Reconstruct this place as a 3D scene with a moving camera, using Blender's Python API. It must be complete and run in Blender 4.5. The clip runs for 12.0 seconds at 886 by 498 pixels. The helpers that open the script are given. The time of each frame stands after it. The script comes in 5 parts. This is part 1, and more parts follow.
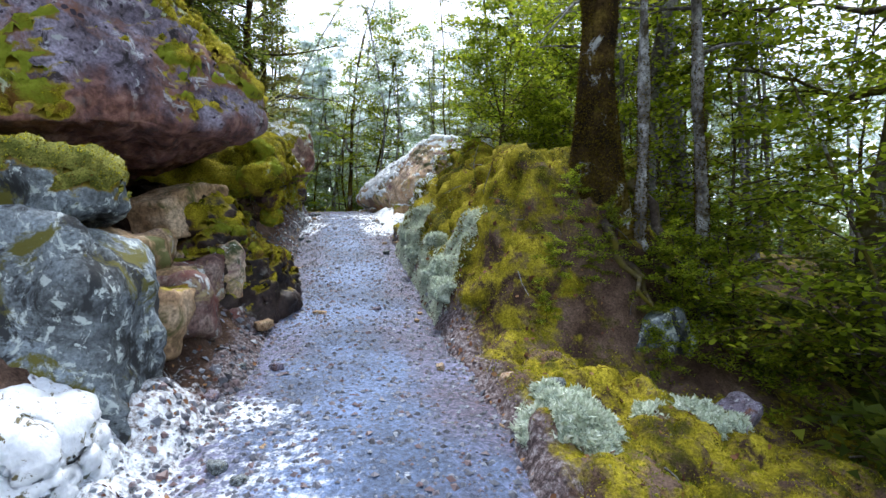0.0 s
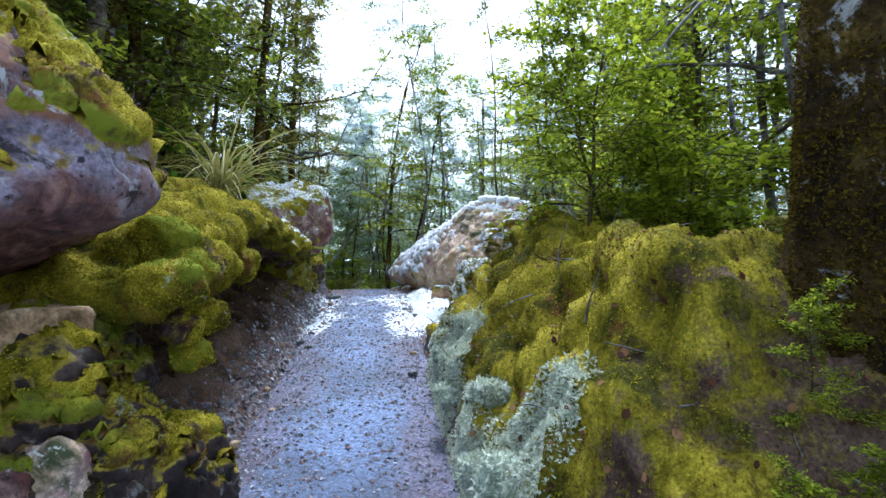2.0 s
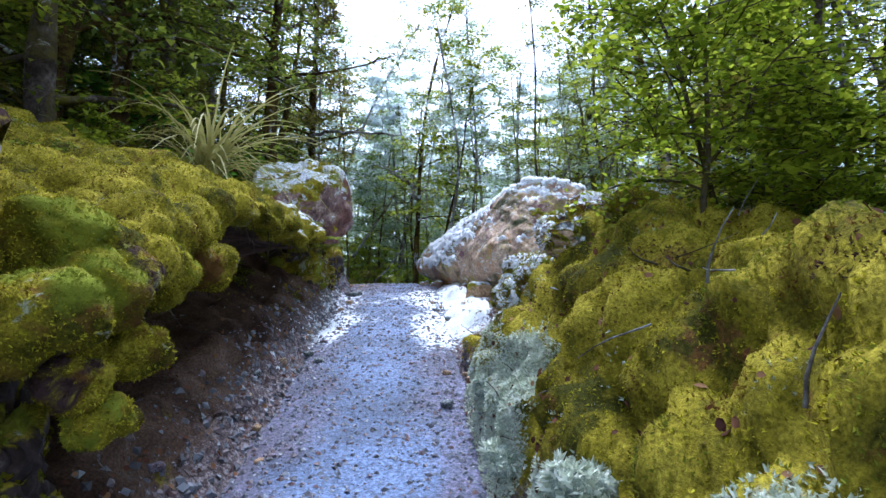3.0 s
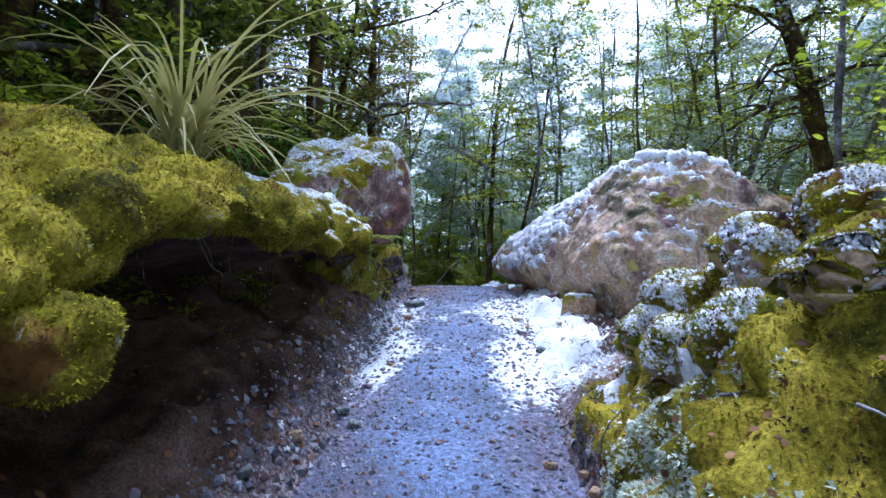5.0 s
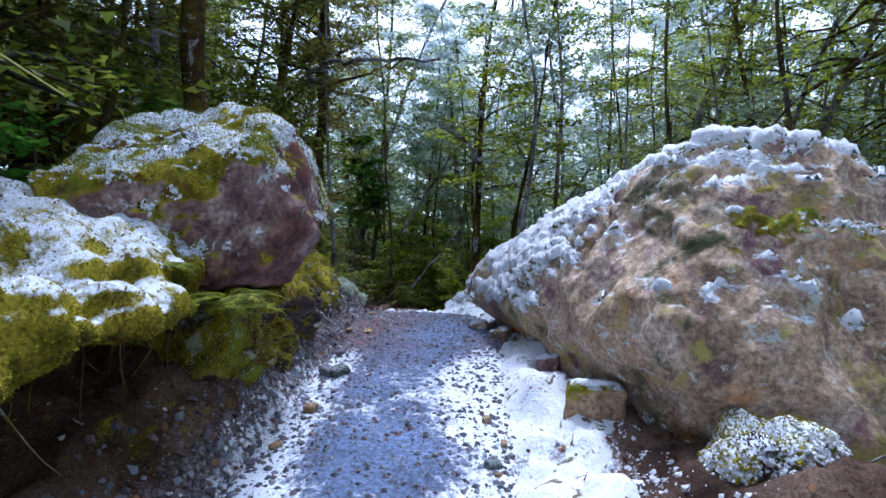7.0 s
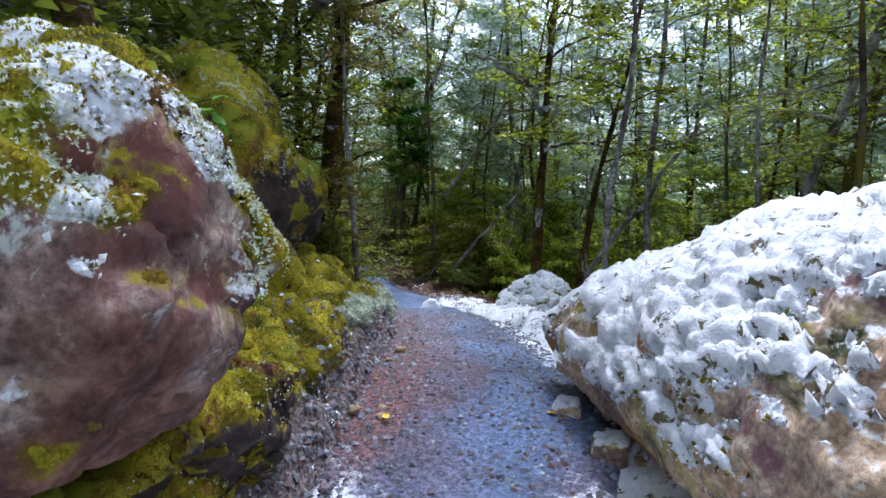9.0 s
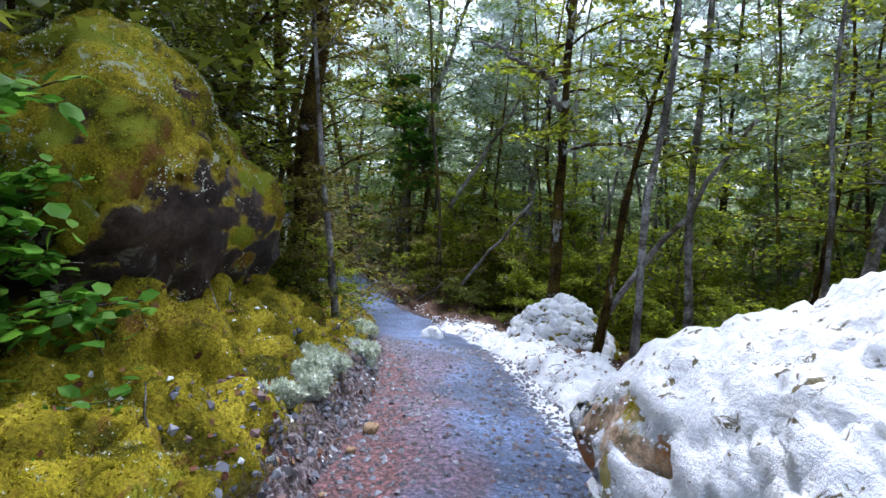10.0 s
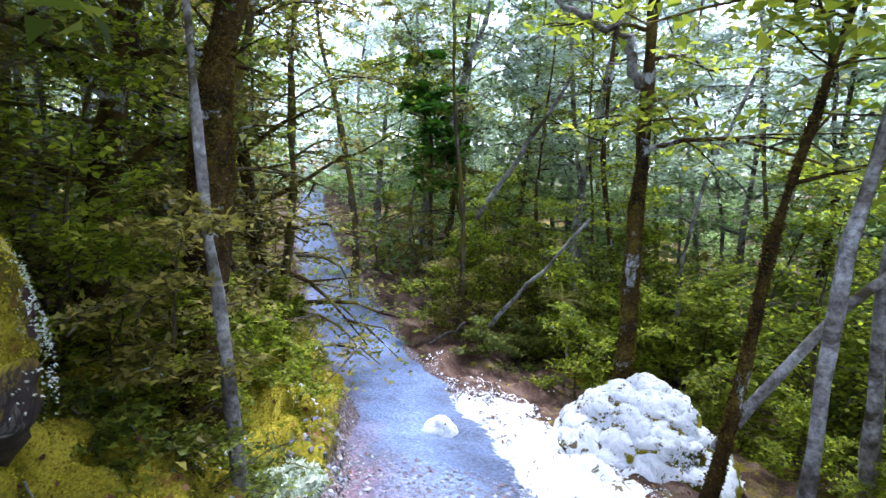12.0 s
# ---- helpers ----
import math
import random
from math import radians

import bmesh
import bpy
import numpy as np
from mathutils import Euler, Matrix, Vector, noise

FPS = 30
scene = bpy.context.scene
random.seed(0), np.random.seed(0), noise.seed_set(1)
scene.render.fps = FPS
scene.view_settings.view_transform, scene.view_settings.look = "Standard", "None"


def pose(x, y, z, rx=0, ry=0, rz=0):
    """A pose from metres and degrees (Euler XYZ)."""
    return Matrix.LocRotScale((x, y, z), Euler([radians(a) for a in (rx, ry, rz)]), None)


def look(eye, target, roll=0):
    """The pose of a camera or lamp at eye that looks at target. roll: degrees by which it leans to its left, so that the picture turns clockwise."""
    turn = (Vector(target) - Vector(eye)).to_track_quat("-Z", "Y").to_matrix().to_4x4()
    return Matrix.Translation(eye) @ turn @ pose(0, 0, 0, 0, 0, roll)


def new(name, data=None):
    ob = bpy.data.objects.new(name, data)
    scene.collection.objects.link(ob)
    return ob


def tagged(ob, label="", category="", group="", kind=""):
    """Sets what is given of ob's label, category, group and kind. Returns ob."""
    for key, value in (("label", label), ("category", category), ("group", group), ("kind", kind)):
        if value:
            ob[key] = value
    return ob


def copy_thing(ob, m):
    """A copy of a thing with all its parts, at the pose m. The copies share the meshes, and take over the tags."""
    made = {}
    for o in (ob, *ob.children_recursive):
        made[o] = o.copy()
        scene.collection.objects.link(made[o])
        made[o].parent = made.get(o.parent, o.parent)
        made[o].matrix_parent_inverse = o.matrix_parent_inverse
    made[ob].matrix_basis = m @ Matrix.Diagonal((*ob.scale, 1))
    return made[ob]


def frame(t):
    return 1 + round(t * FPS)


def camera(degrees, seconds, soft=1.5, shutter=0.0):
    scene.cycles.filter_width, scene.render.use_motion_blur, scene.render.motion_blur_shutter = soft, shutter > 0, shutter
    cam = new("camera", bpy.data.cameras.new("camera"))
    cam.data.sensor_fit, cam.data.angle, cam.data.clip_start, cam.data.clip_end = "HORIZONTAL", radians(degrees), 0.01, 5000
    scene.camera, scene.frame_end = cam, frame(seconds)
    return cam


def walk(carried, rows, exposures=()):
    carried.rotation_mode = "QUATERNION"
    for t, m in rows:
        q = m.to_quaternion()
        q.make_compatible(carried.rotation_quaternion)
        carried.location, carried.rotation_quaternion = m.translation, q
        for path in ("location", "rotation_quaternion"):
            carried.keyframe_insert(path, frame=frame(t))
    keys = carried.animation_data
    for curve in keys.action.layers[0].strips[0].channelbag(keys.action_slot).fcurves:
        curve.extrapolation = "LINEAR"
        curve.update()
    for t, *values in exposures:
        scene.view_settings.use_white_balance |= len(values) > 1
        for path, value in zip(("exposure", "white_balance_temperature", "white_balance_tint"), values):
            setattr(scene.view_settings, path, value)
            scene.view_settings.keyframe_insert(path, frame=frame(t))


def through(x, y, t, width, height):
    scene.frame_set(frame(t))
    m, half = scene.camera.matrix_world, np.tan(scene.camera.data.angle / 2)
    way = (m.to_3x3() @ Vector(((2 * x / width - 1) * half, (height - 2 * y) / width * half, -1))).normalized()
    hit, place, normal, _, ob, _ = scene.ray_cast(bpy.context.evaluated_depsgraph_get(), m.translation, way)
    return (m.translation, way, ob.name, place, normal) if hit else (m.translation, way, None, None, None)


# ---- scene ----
cam = camera(77.8, 12.0, soft=1.5)
METRES, EYE, TILT, LEAN, TURN = 13.5, 1.45, 0.0, 0.0, 0.0
ROWS = [
    (0.0, 0.0, 0.0, 0.0, 0.0, 0.0, 0.0),
    (0.5, 0.0056, 0.0486, 0.0125, 0.37, 3.22, -0.03),
    (1.0, 0.0021, 0.0931, 0.0213, 2.33, 5.48, -0.11),
    (1.5, -0.002, 0.1321, 0.0345, 4.79, 5.72, -0.54),
    (2.0, -0.0029, 0.178, 0.0425, 5.19, 5.76, -0.3),
    (2.5, -0.0177, 0.221, 0.0474, 7.59, 5.33, -0.78),
    (3.0, -0.0187, 0.2623, 0.0547, 8.1, 4.33, -0.7),
    (3.5, -0.0355, 0.2938, 0.0642, 9.48, 3.61, -0.8),
    (5.5, -0.0494, 0.417, 0.0814, 16.13, 1.76, -0.89),
    (6.0, -0.0544, 0.4563, 0.0914, 15.94, 0.75, -0.76),
    (6.5, -0.0593, 0.4977, 0.105, 15.93, -0.01, -0.99),
    (7.0, -0.0585, 0.5475, 0.1163, 15.48, -0.46, -0.67),
    (9.0, -0.1076, 0.6922, 0.1503, 20.4, -6.46, -1.08),
    (9.5, -0.1109, 0.7302, 0.1496, 20.95, -6.31, -0.87),
    (10.0, -0.1264, 0.7764, 0.1573, 21.94, -6.3, -0.82),
    (10.5, -0.1416, 0.8219, 0.1631, 23.88, -6.64, -0.94),
    (11.0, -0.1551, 0.8682, 0.1686, 25.69, -7.09, -0.82),
    (11.5, -0.1793, 0.9079, 0.1744, 27.3, -7.61, -1.28),
    (12.0, -0.182, 0.9468, 0.176, 25.75, -7.52, -0.95),
]
walk(cam, [(t, pose(0, 0, EYE, TILT, LEAN, TURN) @ pose(METRES * x, METRES * y, METRES * z, 90 + pitch, roll, yaw)) for t, x, y, z, yaw, pitch, roll in ROWS],
     exposures=[(0.0, 1.64, 6000, 11), (1.5, 1.75, 5550, 11), (3.5, 1.68, 5200, 19), (5.5, 1.55, 4950, 22), (6.5, 1.32, 5000, 21), (9.0, 1.68, 5600, 17), (10.5, 2.15, 5700, 20), (12.0, 2.76, 5450, 22)])

# ---- world: a bright overcast winter sky, one wide soft sun ----
world = bpy.data.worlds.new("overcast_sky")
scene.world = world
world.use_nodes = True
wn, wl = world.node_tree.nodes, world.node_tree.links
sky = wn.new("ShaderNodeTexSky")
sky.sky_type, sky.sun_disc = "NISHITA", False
sky.sun_elevation, sky.sun_rotation = radians(66), radians(-8)
grey = wn.new("ShaderNodeHueSaturation")
grey.inputs["Saturation"].default_value = 0.4
wl.new(sky.outputs["Color"], grey.inputs["Color"])
wl.new(grey.outputs["Color"], wn["Background"].inputs["Color"])
wn["Background"].inputs["Strength"].default_value = 0.15
sun = new("sun", bpy.data.lights.new("sun", "SUN"))
sun.data.energy, sun.data.angle, sun.data.color = 1.5, radians(14), (1.0, 0.99, 0.96)
sun.matrix_world = look((-2.0, 13.0, 16), (-1.0, 6, 0))


# ---- numeric noise ----
def lattice(ix, iy, iz, seed):
    h = (ix * 374761393 + iy * 668265263 + iz * 1274126177 + seed * 974711) & 0xFFFFFFFF
    h = ((h ^ (h >> 13)) * 1274126177) & 0xFFFFFFFF
    h = ((h ^ (h >> 16)) * 668265263) & 0xFFFFFFFF
    return ((h ^ (h >> 15)) & 0xFFFFFF) / 8388607.5 - 1.0


def vnoise(p, seed=0):
    """Smooth value noise in -1..1 at the rows of p (n x 3)."""
    f = np.floor(p)
    i = f.astype(np.int64)
    w = p - f
    w = w * w * w * (w * (w * 6 - 15) + 10)
    out = 0.0
    for a in (0, 1):
        for b in (0, 1):
            for c in (0, 1):
                k = (w[:, 0] if a else 1 - w[:, 0]) * (w[:, 1] if b else 1 - w[:, 1]) * (w[:, 2] if c else 1 - w[:, 2])
                out = out + k * lattice(i[:, 0] + a, i[:, 1] + b, i[:, 2] + c, seed)
    return out


def fbm(p, size, octaves=4, seed=0, gain=0.5):
    """Layered noise whose largest lumps are about size metres across."""
    out, amp, q = 0.0, 1.0, p / size
    for k in range(octaves):
        out = out + amp * vnoise(q + 13.7 * k, seed + k)
        amp, q = amp * gain, q * 2.03
    return out


def billow(p, size, octaves=3, seed=0):
    """Rounded cushions with creases between them, 0..1."""
    out, amp, q, total = 0.0, 1.0, p / size, 0.0
    for k in range(octaves):
        base = np.floor(q).astype(np.int64)
        best = np.full(len(q), 9.0)
        for a in (-1, 0, 1):
            for b in (-1, 0, 1):
                for c in (-1, 0, 1):
                    cell = base + np.array([a, b, c])
                    h = lattice(cell[:, 0], cell[:, 1], cell[:, 2], seed + k)
                    g = np.abs(h * 7.31) % 1.0
                    w = np.abs(h * 53.77) % 1.0
                    d = q - cell - np.stack([0.5 + 0.42 * h, 0.1 + 0.8 * g, 0.1 + 0.8 * w], 1)
                    best = np.minimum(best, (d * d).sum(1))
        out, total = out + amp * np.clip(1 - best / 0.75, 0, 1), total + amp
        amp, q = amp * 0.4, q * 2.3 + 3.1
    return out / total


def smooth(a, b, x):
    t = np.clip((x - a) / (b - a), 0, 1)
    return t * t * (3 - 2 * t)


# ---- materials ----
def node_material(name):
    m = bpy.data.materials.new(name)
    m.use_nodes = True
    return m, m.node_tree.nodes, m.node_tree.links, m.node_tree.nodes["Principled BSDF"]


def noise_node(n, l, scale, detail=5.0, rough=0.6, distort=0.0):
    tc = n.get("coords") or n.new("ShaderNodeTexCoord")
    tc.name = "coords"
    t = n.new("ShaderNodeTexNoise")
    t.inputs["Scale"].default_value, t.inputs["Detail"].default_value = scale, detail
    t.inputs["Roughness"].default_value, t.inputs["Distortion"].default_value = rough, distort
    l.new(tc.outputs["Object"], t.inputs["Vector"])
    return t.outputs["Fac"]


def ramp_node(n, l, source, stops):
    r = n.new("ShaderNodeValToRGB")
    r.color_ramp.elements[0].position, r.color_ramp.elements[0].color = stops[0][0], (*stops[0][1], 1)
    r.color_ramp.elements[1].position, r.color_ramp.elements[1].color = stops[-1][0], (*stops[-1][1], 1)
    for p, c in stops[1:-1]:
        r.color_ramp.elements.new(p).color = (*c, 1)
    l.new(source, r.inputs["Fac"])
    return r.outputs["Color"]


def mix_node(n, l, fac, a, b, blend="MIX"):
    x = n.new("ShaderNodeMix")
    x.data_type, x.blend_type = "RGBA", blend
    for sock, v in ((x.inputs[0], fac), (x.inputs[6], a), (x.inputs[7], b)):
        if isinstance(v, (int, float)):
            sock.default_value = v
        elif isinstance(v, tuple):
            sock.default_value = (*v, 1)
        else:
            l.new(v, sock)
    return x.outputs[2]


def bump_node(n, l, bsdf, height, strength, distance):
    b = n.new("ShaderNodeBump")
    b.inputs["Strength"].default_value, b.inputs["Distance"].default_value = strength, distance
    l.new(height, b.inputs["Height"])
    l.new(b.outputs["Normal"], bsdf.inputs["Normal"])


def mask_node(n, l, source, lo, hi):
    r = n.new("ShaderNodeMapRange")
    r.inputs["From Min"].default_value, r.inputs["From Max"].default_value = lo, hi
    l.new(source, r.inputs["Value"])
    return r.outputs["Result"]


def attribute_node(n, name):
    a = n.new("ShaderNodeAttribute")
    a.attribute_name = name
    return a.outputs["Fac"]


def snow_dust(n, l, col, scale=22.0):
    """Fresh snow over a colour where the surface carries it, broken up by fine noise."""
    total = n.new("ShaderNodeMath")
    total.operation = "ADD"
    l.new(attribute_node(n, "snow"), total.inputs[0])
    l.new(mask_node(n, l, noise_node(n, l, scale, 8, 0.75), 0.8, 0.2), total.inputs[1])
    return mix_node(n, l, mask_node(n, l, total.outputs[0], 1.0, 1.3), col, (0.82, 0.87, 0.94))


def speckled(name, stops, scale, fine=60.0, rough=0.85, bump=0.6, dist=0.01, spots=None, pits=0.0, dusted=True, grain=0.85):
    """A surface with colour at two scales, fine relief and, if given, patches of a second colour."""
    m, n, l, b = node_material(name)
    big, small = noise_node(n, l, scale, 6, 0.65, 0.4), noise_node(n, l, fine, 6, 0.7)
    col = ramp_node(n, l, big, [(0.5 + (q - 0.5) * 0.55, c) for q, c in stops])
    col = mix_node(n, l, grain, col, ramp_node(n, l, small, [(0.36, (0.35, 0.35, 0.35)), (0.64, (1.45, 1.45, 1.45))]), "MULTIPLY")
    for k, (tint, sc, lo, hi) in enumerate(spots or []):
        col = mix_node(n, l, mask_node(n, l, noise_node(n, l, sc, 8, 0.7, 0.6), lo - 0.045, hi - 0.05), col, tint)
    # dark dots put the shade of small holes into the colour, without hollows
    if pits:
        cell = n.new("ShaderNodeTexVoronoi")
        cell.inputs["Scale"].default_value = pits
        l.new(n["coords"].outputs["Object"], cell.inputs["Vector"])
        col = mix_node(n, l, mask_node(n, l, mix_node(n, l, 0.55, cell.outputs["Distance"], noise_node(n, l, 5, 6, 0.7)), 0.36, 0.33), col, (0.03, 0.022, 0.035))
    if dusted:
        # rust-red stain that also darkens colour on undersides, where shade falls
        col = mix_node(n, l, attribute_node(n, "rust_shade"), col, ramp_node(n, l, noise_node(n, l, 9, 6, 0.7), [(0.38, (0.05, 0.018, 0.014)), (0.5, (0.15, 0.062, 0.045)), (0.62, (0.30, 0.15, 0.11))]))
        green = n.new("ShaderNodeMath")
        green.operation = "ADD"
        l.new(attribute_node(n, "moss"), green.inputs[0])
        l.new(mask_node(n, l, noise_node(n, l, 11, 8, 0.75), 0.8, 0.2), green.inputs[1])
        col = mix_node(n, l, mask_node(n, l, green.outputs[0], 1.0, 1.2), col, ramp_node(n, l, noise_node(n, l, 4, 6, 0.7), [(0.4, (0.12, 0.07, 0.012)), (0.5, (0.22, 0.17, 0.012)), (0.62, (0.40, 0.33, 0.02))]))
        col = snow_dust(n, l, col)
    l.new(col, b.inputs["Base Color"])
    b.inputs["Roughness"].default_value = rough
    b.inputs["Specular IOR Level"].default_value = 0.08 if rough > 0.88 else 0.3
    bump_node(n, l, b, small, bump, dist)
    return m


def leafy(name, stops, through=0.35, gloss=0.5, frost=0.0, patches=()):
    """Leaves: each one its own shade, light passes through them; frost whitens some."""
    m, n, l, b = node_material(name)
    geo = n.new("ShaderNodeNewGeometry")
    col = ramp_node(n, l, geo.outputs["Random Per Island"], stops)
    for tint, sc, lo, hi in patches:
        col = mix_node(n, l, mask_node(n, l, noise_node(n, l, sc, 8, 0.7, 0.6), lo - 0.045, hi - 0.05), col, tint)
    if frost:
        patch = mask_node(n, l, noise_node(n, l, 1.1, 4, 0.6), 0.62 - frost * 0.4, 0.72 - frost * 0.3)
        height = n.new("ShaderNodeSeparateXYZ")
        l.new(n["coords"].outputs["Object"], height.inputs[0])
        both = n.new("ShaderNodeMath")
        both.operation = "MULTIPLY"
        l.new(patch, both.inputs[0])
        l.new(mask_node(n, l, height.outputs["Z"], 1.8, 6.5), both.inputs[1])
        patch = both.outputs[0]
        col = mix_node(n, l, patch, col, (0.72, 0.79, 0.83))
    l.new(col, b.inputs["Base Color"])
    b.inputs["Roughness"].default_value = gloss
    b.inputs["Specular IOR Level"].default_value = 0.45 if gloss < 0.4 else (0.2 if gloss < 0.7 else 0.06)
    tr = n.new("ShaderNodeBsdfTranslucent")
    l.new(col, tr.inputs["Color"])
    mx = n.new("ShaderNodeMixShader")
    mx.inputs[0].default_value = through
    l.new(b.outputs[0], mx.inputs[1])
    l.new(tr.outputs[0], mx.inputs[2])
    l.new(mx.outputs[0], n["Material Output"].inputs["Surface"])
    return m


MOSS_PATCHES = [((0.14, 0.07, 0.018), 3.0, 0.57, 0.66), ((0.055, 0.032, 0.03), 2.3, 0.60, 0.66), ((0.20, 0.23, 0.02), 1.7, 0.56, 0.64), ((0.40, 0.42, 0.28), 4.2, 0.66, 0.70)]
M_MOSS = speckled("moss", [(0.3, (0.06, 0.06, 0.006)), (0.5, (0.25, 0.21, 0.012)), (0.7, (0.42, 0.35, 0.03))], 2.2, 90, 0.95, 0.9, 0.012,
                  MOSS_PATCHES)
M_MOSSPALE = speckled("pale_moss", [(0.3, (0.10, 0.11, 0.02)), (0.55, (0.28, 0.27, 0.06)), (0.75, (0.42, 0.42, 0.20))], 4.0, 110, 0.95, 0.9, 0.01)
M_TUFT = leafy("moss_tufts", [(0.0, (0.13, 0.08, 0.010)), (0.25, (0.16, 0.15, 0.008)), (0.6, (0.43, 0.395, 0.015)), (1.0, (0.64, 0.58, 0.04))], 0.3, 0.8, 0.0, MOSS_PATCHES)
M_LICHEN = speckled("reindeer_lichen", [(0.3, (0.30, 0.36, 0.27)), (0.6, (0.52, 0.60, 0.48)), (0.8, (0.66, 0.72, 0.60))], 7.0, 140, 0.95, 0.9, 0.01)
M_LICHTUFT = leafy("lichen_tufts", [(0.0, (0.40, 0.45, 0.33)), (0.6, (0.62, 0.68, 0.54)), (1.0, (0.82, 0.85, 0.76))], 0.2, 0.9)
M_SNOW = speckled("snow", [(0.3, (0.80, 0.84, 0.90)), (0.7, (0.90, 0.92, 0.95))], 8.0, 36, 0.7, 0.9, 0.018,
                  [((0.15, 0.125, 0.06), 12.0, 0.625, 0.66), ((0.20, 0.17, 0.09), 30.0, 0.685, 0.72)], dusted=False, grain=0.18)
M_ROCKGREY = speckled("grey_purple_rock", [(0.25, (0.07, 0.055, 0.075)), (0.5, (0.20, 0.17, 0.22)), (0.75, (0.34, 0.31, 0.40))], 2.4, 45, 0.8, 0.5, 0.012,
                      [((0.19, 0.085, 0.05), 1.6, 0.56, 0.68), ((0.03, 0.025, 0.03), 5.0, 0.60, 0.66), ((0.42, 0.43, 0.46), 6.0, 0.62, 0.67)], 14.0)
M_ROCKRED = speckled("red_brown_rock", [(0.25, (0.08, 0.04, 0.04)), (0.5, (0.24, 0.155, 0.135)), (0.75, (0.46, 0.36, 0.31))], 4.0, 40, 0.8, 0.6, 0.012,
                     [((0.16, 0.06, 0.05), 2.0, 0.56, 0.66), ((0.45, 0.36, 0.18), 3.0, 0.62, 0.70), ((0.55, 0.57, 0.55), 6.0, 0.62, 0.67)])
M_ROCKTAN = speckled("tan_rock", [(0.25, (0.20, 0.13, 0.10)), (0.5, (0.53, 0.375, 0.24)), (0.75, (0.68, 0.55, 0.43))], 2.4, 40, 0.85, 0.6, 0.012,
                     [((0.48, 0.19, 0.045), 1.8, 0.61, 0.70), ((0.22, 0.11, 0.12), 2.4, 0.59, 0.68), ((0.06, 0.075, 0.03), 2.0, 0.58, 0.68), ((0.42, 0.36, 0.10), 3.3, 0.60, 0.68), ((0.60, 0.62, 0.57), 9.0, 0.63, 0.67)])
# near-black red-brown stone, bare mostly where the moss ends
M_ROCKDARK = speckled("near_black_rock", [(0.25, (0.014, 0.010, 0.009)), (0.5, (0.036, 0.022, 0.019)), (0.8, (0.09, 0.06, 0.05))], 2.2, 40, 0.6, 0.6, 0.012,
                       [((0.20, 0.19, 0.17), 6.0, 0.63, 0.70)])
M_SLAB = speckled("blue_grey_schist", [(0.25, (0.05, 0.055, 0.06)), (0.5, (0.15, 0.17, 0.18)), (0.75, (0.24, 0.28, 0.31))], 3.0, 50, 0.75, 0.5, 0.01,
                  [((0.50, 0.55, 0.53), 13.0, 0.59, 0.63), ((0.03, 0.032, 0.034), 4.0, 0.56, 0.62), ((0.12, 0.11, 0.02), 3.1, 0.62, 0.68)])
M_STONE = speckled("brown_stone", [(0.25, (0.18, 0.11, 0.06)), (0.5, (0.40, 0.26, 0.145)), (0.75, (0.54, 0.41, 0.28))], 2.5, 35, 0.8, 0.5, 0.01,
                   [((0.10, 0.10, 0.03), 2.6, 0.60, 0.68)])
M_BARK = speckled("dark_mossy_bark", [(0.3, (0.035, 0.026, 0.02)), (0.55, (0.085, 0.068, 0.055)), (0.75, (0.17, 0.15, 0.13))], 3.0, 30, 0.9, 0.9, 0.02,
                  [((0.10, 0.085, 0.012), 1.6, 0.50, 0.62), ((0.36, 0.37, 0.36), 3.4, 0.64, 0.70)])
M_BARKPALE = speckled("pale_lichened_bark", [(0.3, (0.10, 0.09, 0.08)), (0.55, (0.24, 0.23, 0.22)), (0.75, (0.38, 0.39, 0.39))], 3.0, 30, 0.9, 0.8, 0.015,
                      [((0.06, 0.05, 0.03), 1.8, 0.56, 0.64)])
M_LEAF = leafy("beech_leaves", [(0.0, (0.06, 0.09, 0.008)), (0.55, (0.22, 0.27, 0.016)), (1.0, (0.44, 0.47, 0.04))], 0.65)
# darker copy of the beech leaves; on the left it replaces forest shade
M_LEAFDARK = leafy("dark_leaves", [(0.0, (0.04, 0.06, 0.008)), (0.6, (0.12, 0.16, 0.016)), (1.0, (0.25, 0.28, 0.03))], 0.6)
# frosted leaves; the paler, bluer base also puts distance haze into the colour
M_LEAFFROSTHAZE = leafy("frosted_hazy_leaves", [(0.0, (0.09, 0.16, 0.03)), (0.55, (0.22, 0.33, 0.08)), (1.0, (0.44, 0.53, 0.24))], 0.6, 0.6, 0.55)
M_LEAFBROWN = leafy("brown_sprays", [(0.0, (0.08, 0.07, 0.012)), (0.6, (0.20, 0.19, 0.03)), (1.0, (0.34, 0.29, 0.05))], 0.5)
M_LEAFBRIGHT = leafy("glossy_bright_leaves", [(0.0, (0.04, 0.12, 0.012)), (0.6, (0.10, 0.28, 0.02)), (1.0, (0.22, 0.44, 0.04))], 0.45, 0.5)
M_LEAFLIME = leafy("fresh_lime_leaves", [(0.0, (0.09, 0.14, 0.008)), (0.6, (0.27, 0.34, 0.015)), (1.0, (0.47, 0.52, 0.04))], 0.7)
M_GRASS = leafy("tussock_blades", [(0.0, (0.14, 0.15, 0.02)), (0.5, (0.34, 0.33, 0.09)), (1.0, (0.62, 0.56, 0.32))], 0.3)
M_LITTER = leafy("fallen_leaves", [(0.0, (0.05, 0.02, 0.015)), (0.5, (0.16, 0.07, 0.04)), (1.0, (0.30, 0.17, 0.08))], 0.15, 0.7)


